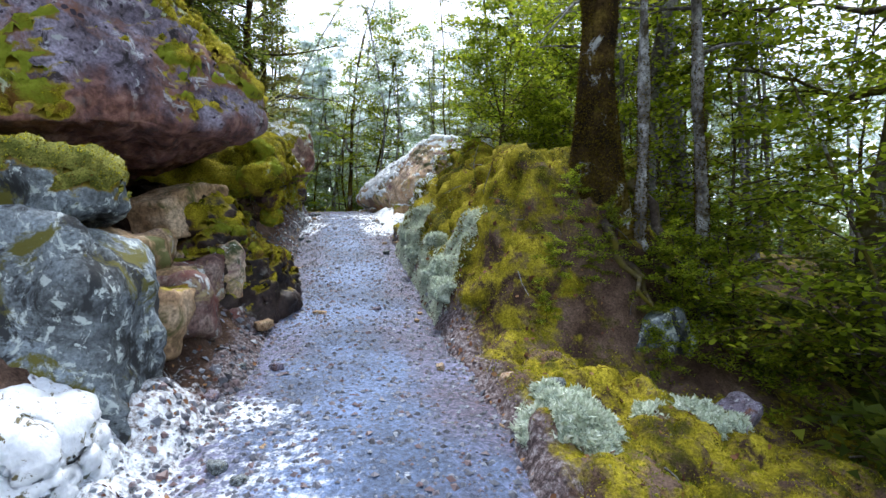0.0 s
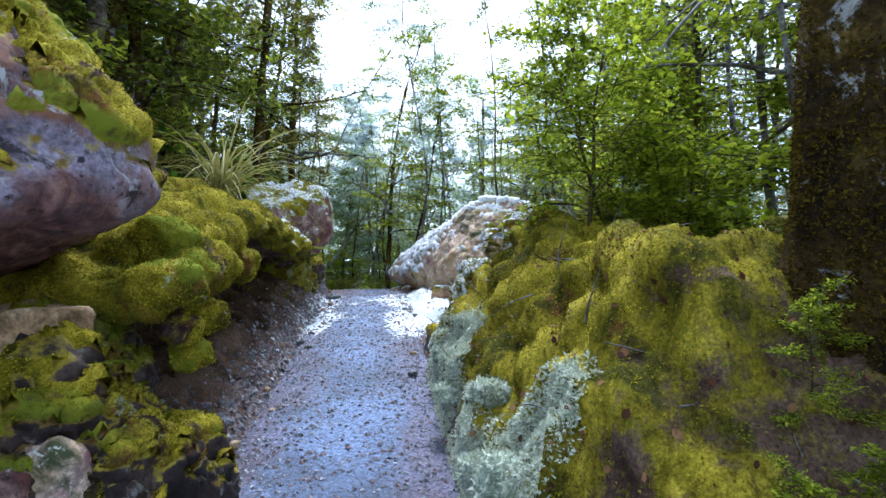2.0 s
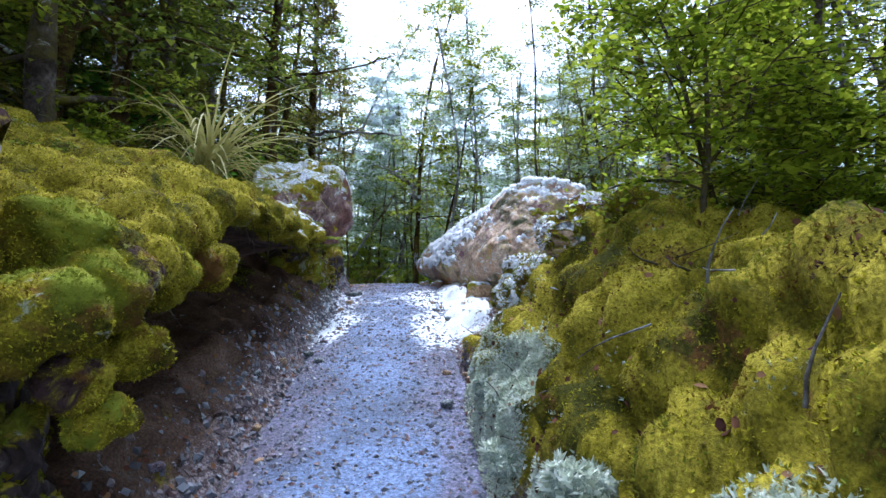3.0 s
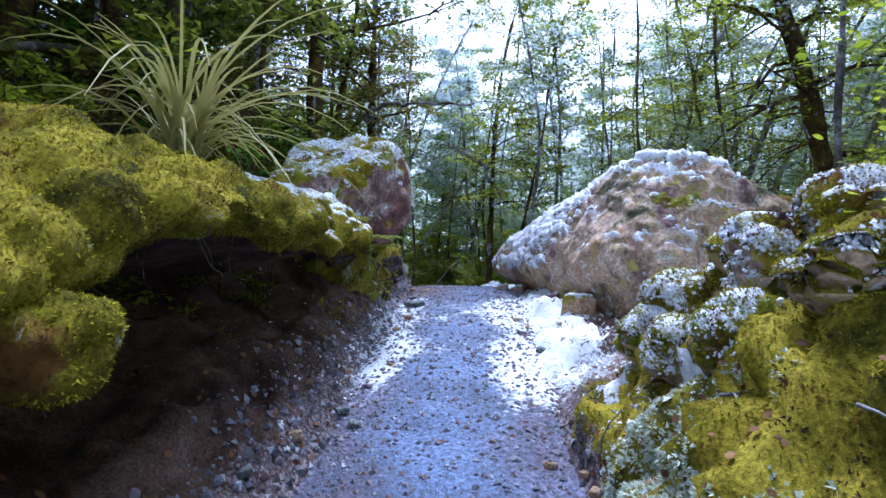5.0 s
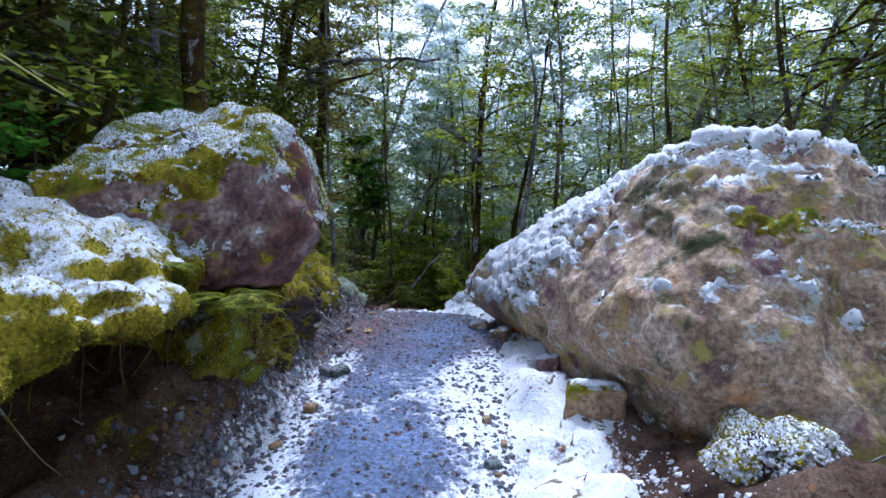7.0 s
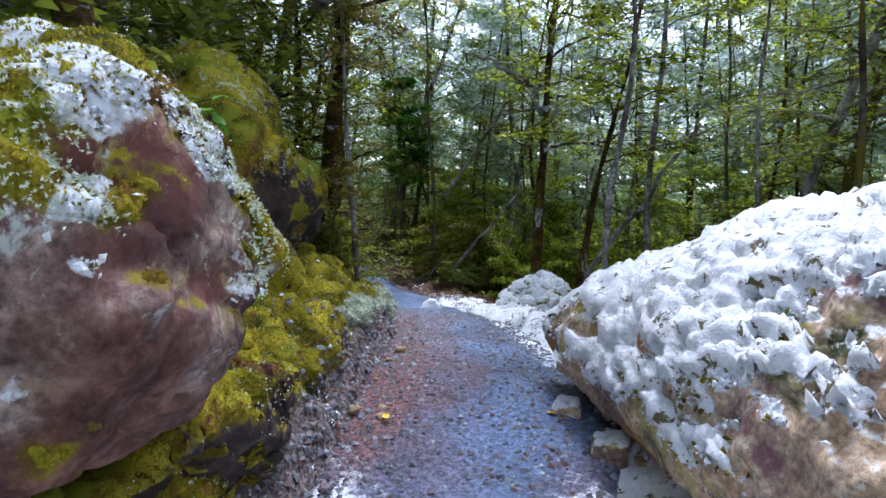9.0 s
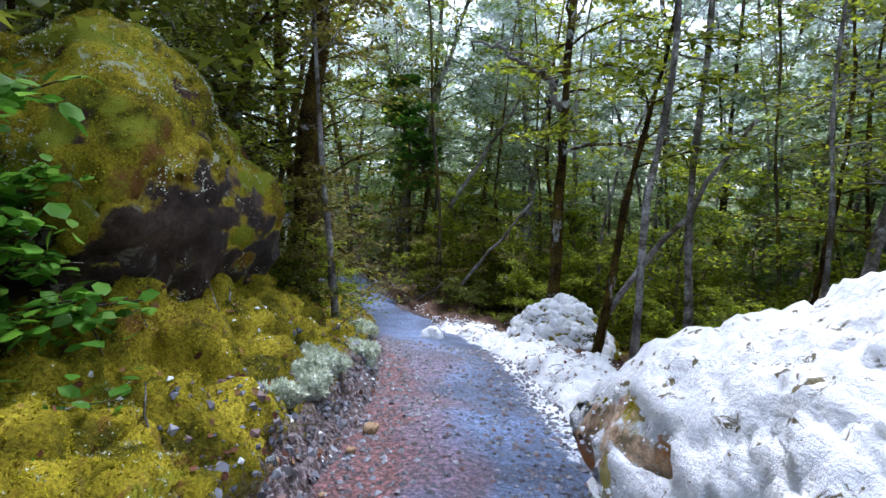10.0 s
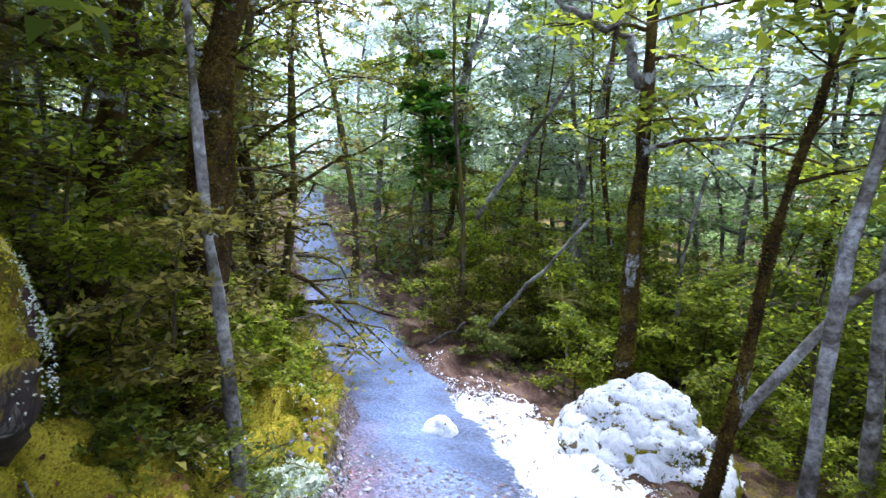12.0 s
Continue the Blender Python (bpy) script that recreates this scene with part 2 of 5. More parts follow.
def path_material():
    m, n, l, b = node_material("wet_gravel_path")
    big, fine, pebble = noise_node(n, l, 1.3, 4), noise_node(n, l, 120, 6, 0.7), noise_node(n, l, 38, 5, 0.7)
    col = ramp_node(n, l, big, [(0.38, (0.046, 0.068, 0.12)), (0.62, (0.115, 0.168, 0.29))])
    red = ramp_node(n, l, pebble, [(0.38, (0.065, 0.03, 0.032)), (0.62, (0.19, 0.082, 0.08))])
    col = mix_node(n, l, attribute_node(n, "red"), col, red)
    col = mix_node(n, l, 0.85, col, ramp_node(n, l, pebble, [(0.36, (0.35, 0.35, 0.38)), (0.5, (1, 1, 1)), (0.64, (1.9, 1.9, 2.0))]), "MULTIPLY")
    col = snow_dust(n, l, col, 16.0)
    l.new(col, b.inputs["Base Color"])
    b.inputs["Roughness"].default_value = 0.62
    bump_node(n, l, b, pebble, 0.8, 0.02)
    return m


def ground_material():
    m, n, l, b = node_material("forest_floor")
    big, fine = noise_node(n, l, 1.8, 6, 0.65, 0.5), noise_node(n, l, 70, 6, 0.7)
    soil = ramp_node(n, l, big, [(0.38, (0.035, 0.02, 0.014)), (0.5, (0.10, 0.062, 0.044)), (0.64, (0.20, 0.135, 0.10))])
    moss = ramp_node(n, l, noise_node(n, l, 3.2, 6, 0.65, 0.4), [(0.38, (0.06, 0.06, 0.006)), (0.5, (0.25, 0.21, 0.012)), (0.62, (0.42, 0.35, 0.03))])
    edge = n.new("ShaderNodeMath")
    edge.operation = "ADD"
    l.new(attribute_node(n, "moss"), edge.inputs[0])
    l.new(mask_node(n, l, noise_node(n, l, 5, 8, 0.7), 0.8, 0.2), edge.inputs[1])
    moss = mix_node(n, l, mask_node(n, l, noise_node(n, l, 2.6, 8, 0.7, 0.5), 0.59, 0.65), moss, (0.15, 0.075, 0.02))
    col = mix_node(n, l, mask_node(n, l, edge.outputs[0], 0.9, 1.1), soil, moss)
    stony = noise_node(n, l, 32, 5, 0.7)
    grit = ramp_node(n, l, stony, [(0.38, (0.06, 0.045, 0.045)), (0.5, (0.15, 0.115, 0.115)), (0.62, (0.33, 0.30, 0.31))])
    rim = n.new("ShaderNodeMath")
    rim.operation = "ADD"
    l.new(attribute_node(n, "grit"), rim.inputs[0])
    l.new(mask_node(n, l, noise_node(n, l, 7, 8, 0.75), 0.85, 0.15), rim.inputs[1])
    col = mix_node(n, l, mask_node(n, l, rim.outputs[0], 0.9, 1.15), col, grit)
    pale = n.new("ShaderNodeMath")
    pale.operation = "ADD"
    l.new(attribute_node(n, "lichen"), pale.inputs[0])
    l.new(mask_node(n, l, noise_node(n, l, 9, 8, 0.75), 0.85, 0.15), pale.inputs[1])
    col = mix_node(n, l, mask_node(n, l, pale.outputs[0], 0.95, 1.15), col, ramp_node(n, l, noise_node(n, l, 34, 6, 0.75), [(0.38, (0.2, 0.21, 0.12)), (0.48, (0.55, 0.59, 0.46)), (0.62, (0.82, 0.85, 0.75))]))
    col = mix_node(n, l, 0.8, col, ramp_node(n, l, fine, [(0.36, (0.35, 0.35, 0.35)), (0.64, (1.45, 1.45, 1.45))]), "MULTIPLY")
    col = snow_dust(n, l, col)
    l.new(col, b.inputs["Base Color"])
    b.inputs["Roughness"].default_value = 0.92
    b.inputs["Specular IOR Level"].default_value = 0.1
    bump_node(n, l, b, fine, 0.9, 0.015)
    return m


M_PATH, M_GROUND = path_material(), ground_material()


# ---- mesh helpers ----
def mesh_of(name, verts, faces, material, shade=True, attrs=None):
    """One mesh from arrays: verts n x 3, faces m x 3 or m x 4."""
    me = bpy.data.meshes.new(name)
    verts, faces = np.asarray(verts, dtype=np.float32), np.asarray(faces, dtype=np.int32)
    k = faces.shape[1]
    me.vertices.add(len(verts))
    me.vertices.foreach_set("co", verts.ravel())
    me.loops.add(faces.size)
    me.loops.foreach_set("vertex_index", faces.ravel())
    me.polygons.add(len(faces))
    me.polygons.foreach_set("loop_start", np.arange(0, faces.size, k, dtype=np.int32))
    me.update(calc_edges=True)
    me.polygons.foreach_set("use_smooth", np.full(len(faces), shade, dtype=bool))
    for key, values in (attrs or {}).items():
        me.attributes.new(key, "FLOAT", "POINT").data.foreach_set("value", np.asarray(values, dtype=np.float32))
    me.materials.append(material)
    me.validate()
    return me


def thing(name, label, category, group="", kind="", at=(0, 0, 0)):
    """An empty at the base of a thing, which its parts hang under."""
    ob = new(name)
    ob.location = at
    return tagged(ob, label, category, group, kind)


def part(name, me, parent, label=""):
    ob = new(name, me)
    ob.parent = parent
    if parent is not None and parent.data is None:
        ob.location = -parent.location
    return tagged(ob, label)


def grid_faces(rows, cols):
    i = np.arange(rows * cols).reshape(rows, cols)
    return np.stack([i[:-1, :-1], i[:-1, 1:], i[1:, 1:], i[1:, :-1]], -1).reshape(-1, 4)


def normals_of(v, faces):
    n = np.zeros_like(v)
    fn = np.cross(v[faces[:, 2]] - v[faces[:, 0]], v[faces[:, -1]] - v[faces[:, 1]])
    for k in range(faces.shape[1]):
        np.add.at(n, faces[:, k], fn)
    return n / (np.linalg.norm(n, axis=1, keepdims=True) + 1e-9)


def scattered(shape_v, shape_f, places, normals, sizes, rng, lean=0.3, spin=True):
    """Copies of a small shape (up is z) set on places along normals, as one array of verts and faces."""
    count = len(places)
    up = normals + rng.normal(0, lean, (count, 3))
    up /= np.linalg.norm(up, axis=1, keepdims=True)
    ref = rng.normal(size=(count, 3))
    a = np.cross(up, ref)
    a /= np.linalg.norm(a, axis=1, keepdims=True) + 1e-9
    b = np.cross(up, a)
    sz = np.asarray(sizes).reshape(-1, 1, 1) if np.ndim(sizes) == 1 else np.asarray(sizes)[:, None, :]
    sv = shape_v[None] * sz
    out = places[:, None] + sv[..., :1] * a[:, None] + sv[..., 1:2] * b[:, None] + sv[..., 2:] * up[:, None]
    f = shape_f[None] + (np.arange(count) * len(shape_v))[:, None, None]
    return out.reshape(-1, 3), f.reshape(-1, shape_f.shape[1])


def face_points(v, faces, weight, count, rng):
    """Random places and normals on a mesh, chosen by area times a weight at its vertices."""
    a, b, c = v[faces[:, 0]], v[faces[:, 1]], v[faces[:, 2]]
    fn = np.cross(b - a, c - a)
    area = np.linalg.norm(fn, axis=1)
    p = area * weight[faces].mean(1)
    pick = rng.choice(len(faces), count, p=p / p.sum())
    r, s = rng.random((count, 1)), rng.random((count, 1))
    if faces.shape[1] == 4:
        q = v[faces[pick]]
        pts = (q[:, 0] * (1 - r) + q[:, 1] * r) * (1 - s) + (q[:, 3] * (1 - r) + q[:, 2] * r) * s
    else:
        flip = (r + s) > 1
        r, s = np.where(flip, 1 - r, r), np.where(flip, 1 - s, s)
        pts = a[pick] + r * (b[pick] - a[pick]) + s * (c[pick] - a[pick])
    return pts, fn[pick] / (area[pick, None] + 1e-12)


def tube(points, radii, sides=8):
    """A tapered tube along points."""
    points = np.asarray(points, dtype=float)
    n = len(points)
    d = np.gradient(points, axis=0)
    d /= np.linalg.norm(d, axis=1, keepdims=True) + 1e-9
    ref = np.where(np.abs(d[:, 2:3]) > 0.9, [[1.0, 0, 0]], [[0, 0, 1.0]])
    a = np.cross(d, ref)
    a /= np.linalg.norm(a, axis=1, keepdims=True) + 1e-9
    b = np.cross(d, a)
    w = np.linspace(0, 2 * np.pi, sides, endpoint=False)
    ring = np.cos(w)[None, :, None] * a[:, None] + np.sin(w)[None, :, None] * b[:, None]
    v = points[:, None] + ring * np.asarray(radii)[:, None, None]
    i = np.arange(n * sides).reshape(n, sides)
    j = np.roll(i, -1, axis=1)
    f = np.stack([i[:-1], j[:-1], j[1:], i[1:]], -1).reshape(-1, 4)
    return v.reshape(-1, 3), f


def joined(pieces):
    vs, fs, k = [], [], 0
    for v, f in pieces:
        vs.append(v)
        fs.append(f + k)
        k += len(v)
    return np.concatenate(vs), np.concatenate(fs)


TUFT_V = np.array([(-.3, 0, 0), (.3, 0, 0), (.1, .5, 1), (0, -.3, 0), (.05, .3, 0), (-.5, .1, .9)])
TUFT_F = np.array([(0, 1, 2), (3, 4, 5)])
LEAF_V = np.array([(0, 0, 0), (.25, .3, .05), (.65, .34, .06), (1, 0, -.03), (.65, -.34, .06), (.25, -.3, .05)])
LEAF_F = np.array([(0, 1, 2, 3, 4, 5)])
SPRIG_V = np.array([(0, .06, 0), (.55, -.45, .07), (1.15, .2, -.04)])
SPRIG_F = np.array([(0, 1, 2)])


# ---- the lie of the land ----
CX = ([-30, 0, 2.3, 5, 7.4, 9, 12, 13.5, 15.2, 16.75, 18.6, 25.2, 33, 60], [1.5, -.05, -.35, -.8, -1.3, -1.62, -2.25, -2.75, -3.5, -4.5, -6.4, -12.4, -19, -40])
PZ = ([-30, 0, 3.17, 5.1, 7.3, 8.2, 9.6, 11.1, 12.4, 13.5, 15.2, 16.75, 18.6, 25.2, 33, 60], [-4, 0.02, .58, .89, 1.38, 1.55, 1.87, 2.15, 2.26, 2.2, 1.95, 1.68, 1.5, 1.7, 2.2, 4])
ZONES_Y = [-4.0, 3.7, 4.7, 6.8, 8.0, 9.0, 10.6, 13.0, 16.0, 30.0]
LEFT_BANKS = [
    ([-60, -12, -5, -2.6, -1.7, -1.1, -.75, -.6], [14, 5, 2.6, .9, .25, .12, .05, 0]),
    ([-60, -12, -5, -2.6, -1.7, -1.1, -.8, -.6], [14, 5, 2.8, 1.6, .8, .2, .05, 0]),
    ([-60, -12, -5, -2.5, -1.7, -1.45, -1.15, -.65], [14, 5, 2.9, 1.7, .54, .5, .46, 0]),
    ([-60, -12, -5, -2.5, -1.7, -1.45, -1.15, -.65], [14, 5, 2.7, 1.5, .54, .5, .46, 0]),
    ([-60, -12, -5, -2.5, -1.7, -1.45, -1.15, -.65], [14, 5, 2.5, 1.45, .54, .5, .46, 0]),
    ([-60, -12, -5, -2.5, -1.7, -1.45, -1.15, -.65], [13, 5, 2.4, 1.3, .62, .52, .38, 0]),
    ([-60, -12, -5, -2.5, -1.7, -1.3, -.95, -.65], [13, 4, 1.8, 1.0, .8, .6, .25, 0]),
    ([-60, -12, -5, -2.5, -1.7, -1.3, -.95, -.65], [12, 3, 1.3, .8, .7, .55, .25, 0]),
    ([-60, -12, -5, -2.5, -1.7, -1.3, -.95, -.65], [10, 2, .8, .45, .4, .35, .2, 0]),
    ([-60, -12, -5, -2.5, -1.7, -1.3, -.95, -.65], [8, 1.5, .6, .3, .25, .2, .15, 0]),
]
RIGHT_BANKS = [
    ([.65, .9, 1.2, 2, 3, 8, 20, 60], [0, .05, .03, -.15, -.5, -2, -4, -8]),
    ([.65, .9, 1.2, 2, 3, 8, 20, 60], [0, .06, .05, -.1, -.4, -2, -4, -8]),
    ([.65, .8, 1.05, 1.4, 2, 2.5, 3, 8, 20, 60], [0, .3, .85, 1.4, 1.35, .6, -.1, -1.6, -3.5, -8]),
    ([.65, .8, 1.05, 1.4, 2, 3, 8, 20, 60], [0, .3, .85, 1.32, 1.35, .5, -1.2, -3.2, -8]),
    ([.65, .9, 1.15, 1.3, 2, 3, 8, 20, 60], [0, .2, .55, .75, .95, .6, -.8, -3, -8]),
    ([.65, .9, 1.15, 1.4, 2, 3, 8, 20, 60], [0, .04, .12, .3, .45, .3, -.8, -3, -8]),
    ([.65, .9, 1.15, 1.4, 2, 3, 8, 20, 60], [0, .02, .05, .1, .2, .1, -.8, -3, -8]),
    ([.65, .9, 1.15, 1.4, 2, 3, 8, 20, 60], [0, .03, .06, .08, .05, -.2, -.9, -3, -8]),
    ([.65, .9, 1.15, 1.4, 2, 3, 8, 20, 60], [0, .05, .1, .1, .05, -.1, -.7, -2, -5]),
    ([.65, .9, 1.15, 1.4, 2, 3, 8, 20, 60], [0, .05, .1, .1, .05, -.1, -.6, -1, -2]),
]


def line_x(y):
    return np.interp(y, *CX)


def line_z(y):
    return np.interp(y, *PZ)


def land(x, y):
    """Height of the bare ground."""
    x, y = np.asarray(x, dtype=float), np.asarray(y, dtype=float)
    u = x - line_x(y)
    h = np.zeros_like(u)
    low = np.clip(np.searchsorted(ZONES_Y, y, side="right") - 1, 0, len(ZONES_Y) - 2)
    f = smooth(0, 1, (y - np.array(ZONES_Y)[low]) / (np.array(ZONES_Y)[low + 1] - np.array(ZONES_Y)[low]))
    for k in range(len(ZONES_Y)):
        hk = np.where(u < 0, np.interp(u, *LEFT_BANKS[k]), np.interp(u, *RIGHT_BANKS[k]))
        h = h + hk * (np.where(low == k, 1 - f, 0) + np.where(low + 1 == k, f, 0))
    return line_z(y) + h


def land1(x, y):
    return float(land(np.array([x]), np.array([y]))[0])


def axis(stops):
    """Steps along an axis: (start, end, step) runs joined."""
    out = []
    for a, b, s in stops:
        out.extend(np.arange(a, b - 1e-6, s))
    return np.array(out + [stops[-1][1]])


def ground_snow_at(p, u):
    """How far snow covers the ground beside the path."""
    y = p[:, 1]
    near = smooth(8.4, 9.2, y) * smooth(12.8, 11.8, y) * smooth(.5, .62, u) * smooth(1.5, 1.0, u) * .86
    later = smooth(12.6, 13.4, y) * smooth(19, 17.0, y) * smooth(.6, .75, u) * smooth(1.9, 1.2, u) * .84
    left = smooth(7.9, 9.0, y) * smooth(11.6, 10.8, y) * smooth(-.5, -.62, u) * smooth(-.92, -.68, u) * .74
    first = smooth(4.2, 2.6, y) * smooth(-.5, -.65, u) * smooth(-1.5, -1.0, u) * .75
    rocks = smooth(6.8, 7.6, y) * smooth(9.6, 9.0, y) * smooth(.7, .95, u) * smooth(2.8, 2.0, u) * .45
    return np.maximum.reduce([near, later, left, first, rocks])


def build_ground():
    us = axis([(-400, -60, 40), (-60, -12, 4), (-12, -4, 0.5), (-4, -2, 0.08), (-2, 2.6, 0.035), (2.6, 4.5, 0.08), (4.5, 14, 0.5), (14, 60, 4), (60, 400, 40)])
    ys = axis([(-400, -30, 40), (-30, -2, 2), (-2, 1.5, 0.15), (1.5, 18, 0.045), (18, 26, 0.15), (26, 60, 1), (60, 400, 40)])
    uu, yy = np.meshgrid(us, ys)
    u, y = uu.ravel(), yy.ravel()
    x = line_x(np.clip(y, -60, 60)) + u
    z = land(x, np.clip(y, -60, 60)) - np.maximum(np.abs(u) - 60, 0) * 0.02
    p = np.stack([x, y, z], 1)
    side = smooth(0.62, 0.85, np.abs(u))
    mound = smooth(4.2, 4.9, y) * smooth(8.8, 8.2, y) * smooth(0.68, 0.85, u) * smooth(6, 3.5, u)
    right = smooth(0.72, 0.9, u) * smooth(9.5, 8.5, y)
    later = smooth(10.0, 10.8, y) * smooth(-0.72, -0.95, u) * smooth(20, 16, y)
    leftm = smooth(-0.72, -0.85, u) * smooth(-1.3, -1.1, u) * smooth(4.2, 4.8, y) * 0.28
    moss = np.clip(np.maximum.reduce([.42 * smooth(1.6, 3.2, np.abs(u)) * smooth(30, 20, np.abs(u)), mound * (1 - 0.6 * smooth(2.0, 2.6, u)) * smooth(4.8, 2.8, u) * (1 - .6 * smooth(1.75, 2.1, u + .3 * fbm(p, .5, 3, 16)) * smooth(5.6, 4.8, y)), right * 0.55 * smooth(4, 2.5, u) * (1 - .6 * smooth(1.3, 1.8, u + .5 * fbm(p, .4, 3, 16)) * smooth(3.6, 3.9, y) * smooth(4.7, 4.3, y) * .8), later * smooth(-3.2, -1.8, u), leftm, smooth(0.9, 1.4, u) * smooth(13, 15, y) * 0.3 * smooth(4, 2, u), smooth(-1.9, -2.3, u) * 0.4 * smooth(4.2, 4.8, y)]), 0, 1) + 0.12 * fbm(p, 0.9, 3, 15) + 0.18 * mound
    lumps = 0.5 * fbm(p, 0.5, 3, 5)
    near = smooth(6, 3, np.abs(u))
    p[:, 2] += near * side * (0.2 * lumps * np.clip(moss, 0, 1) + 0.09 * fbm(p, 0.4, 5, 9, .6) * (1 - 0.5 * moss)) + (1 - near) * 0.25 * fbm(p, 3, 3, 2)
    p[:, 2] -= 0.05 * (1 - side)
    f = grid_faces(len(ys), len(us))
    cushion = near * side * np.clip(moss, 0, 1) * (0.3 * (billow(p, 0.3, 2, 8) - 0.5) + 0.07 * (billow(p, 0.1, 2, 18) - .5))
    foot = smooth(4.4, 4.8, y) * smooth(8.0, 7.2, y) * smooth(.66, .76, u) * smooth(1.08, .9, u)
    cushion += foot * 0.09 * (billow(p, 0.13, 2, 33) - .4)
    p += normals_of(p, f) * cushion[:, None]
    lichen = np.clip(smooth(4.4, 4.8, y) * smooth(8.0, 7.2, y) * smooth(.64, .72, u) * smooth(1.08, .84, u + .2 * fbm(p, .4, 4, 31)), 0, 1) * .75
    grit = smooth(1.1, .68, np.abs(u)) * (1 - lichen) * (1 - mound * smooth(.75, .85, u)) * np.where(u < 0, 1.0, .9)
    me = mesh_of("ground", p, f, M_GROUND, attrs={"moss": moss, "lichen": lichen, "grit": grit, "snow": ground_snow_at(p, u) * np.where(u < 0, .95, .8)})
    tagged(new("ground", me), "mossy brown forest floor and path banks with soil and leaf litter", "ground", kind="structure")
    return p, f, moss, u, y, lichen


GROUND_V, GROUND_F, GROUND_MOSS, GROUND_U, GROUND_Y, GROUND_LICHEN = build_ground()


def snow_on_path(p, u):
    y = p[:, 1]
    band = smooth(7.7, 9.2, y) * smooth(12.6, 10.6, y)
    edges = 0.35 + 0.65 * smooth(0.15, 0.55, np.abs(u + 0.05))
    first = smooth(4.8, 2.4, y) * (.25 + .5 * smooth(0.3, -0.5, u))
    second = smooth(12.2, 13.5, y) * smooth(0.35, 0.62, u) * 0.8 * smooth(18.5, 17, y)
    return np.clip(np.maximum.reduce([band * edges, first, second]) + 0.3 * smooth(19, 16, y) * fbm(p, 0.5, 3, 21), 0, 1)


def build_path():
    us, ys = np.arange(-0.86, 0.8601, 0.03), axis([(-8, 1.5, 0.3), (1.5, 18, 0.035), (18, 45, 0.25)])
    uu, yy = np.meshgrid(us, ys)
    u, y = uu.ravel(), yy.ravel()
    wide = np.interp(y, [0, 2, 4.2, 15, 18, 60], [1.35, 1.3, 1, 1, 1.35, 1.35])
    x = line_x(y) + u * wide
    z = line_z(y) + 0.02 * (1 - (u / 0.7) ** 2)
    p = np.stack([x, y, z], 1)
    p[:, 2] += 0.012 * fbm(p, 0.22, 4, 3) + 0.03 * fbm(p, 1.2, 2, 4) - 0.09 * smooth(0.66, 0.86, np.abs(u) + 0.06 * fbm(p, 0.4, 2, 6))
    snow = snow_on_path(p, u)
    red = np.clip(.7 * smooth(10.5, 12.5, y) * smooth(16.5, 14, y) * smooth(.2, -.3, u + .25 * fbm(p, .35, 4, 13)) + (.35 + .3 * smooth(10, 11.5, y) * smooth(16.5, 14, y)) * smooth(0.25, 0.6, np.abs(u + 0.05) + 0.2 * fbm(p, 0.4, 4, 12)) * (1 - 0.6 * smooth(8, 9.5, y) * smooth(12, 11, y)) - smooth(11.5, 12.5, y) * smooth(0.1, 0.3, u), 0, 1)
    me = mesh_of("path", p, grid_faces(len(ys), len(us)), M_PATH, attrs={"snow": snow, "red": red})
    tagged(new("path", me), "wet grey and reddish gravel walking path dusted with snow", "path", kind="structure")
    return p, grid_faces(len(ys), len(us)), snow, u


PATH_V, PATH_F, PATH_SNOW, PATH_U = build_path()


# ---- rocks ----
def ball(sub):
    bm = bmesh.new()
    bmesh.ops.create_icosphere(bm, subdivisions=sub, radius=1)
    v = np.array([q.co[:] for q in bm.verts])
    f = np.array([[q.index for q in face.verts] for face in bm.faces])
    bm.free()
    return v, f


BALLS = {k: ball(k) for k in (3, 4, 5, 6, 7)}


def hull_planes(points):
    bm = bmesh.new()
    for q in points:
        bm.verts.new(q)
    bmesh.ops.convex_hull(bm, input=bm.verts)
    bm.normal_update()
    c = Vector(np.mean(points, axis=0))
    out = [(face.normal[:], face.normal.dot(face.verts[0].co - c)) for face in bm.faces if face.calc_area() > 1e-5]
    bm.free()
    return np.array(c), np.array([q[0] for q in out]), np.array([max(q[1], 0.02) for q in out])


def rock_shape(points, seed, sub=6, sharp=14, rough=0.05, grain=0.012, strata=0.0):
    """A weathered rock: a hull with rounded edges, lumps, pits and bedding."""
    c, n, d = hull_planes(points)
    v, f = BALLS[sub]
    k = np.maximum(v @ n.T, 0) / d[None]
    r = (k ** sharp).sum(1) ** (-1.0 / sharp)
    p = c + v * r[:, None]
    size = np.ptp(np.array(points), axis=0).mean()
    nn = normals_of(p, f)
    move = rough * size * fbm(p, size * 0.45, 5, seed) + grain * fbm(p, 0.12, 3, seed + 9)
    if size > 0.8:
        crack = np.abs(vnoise(p * np.array([2.2, 2.2, 3.4]) + 0.6 * fbm(p, .5, 3, seed + 6)[:, None], seed + 7))
        move += 0.045 * fbm(p, 0.32, 4, seed + 5, .6) - 0.025 * smooth(0.06, 0.0, crack)
    if strata:
        move += strata * np.abs(vnoise(p * np.array([1.2, 1.2, 14.0]), seed + 4))
    p = p + nn * move[:, None]
    return p, f, normals_of(p, f)


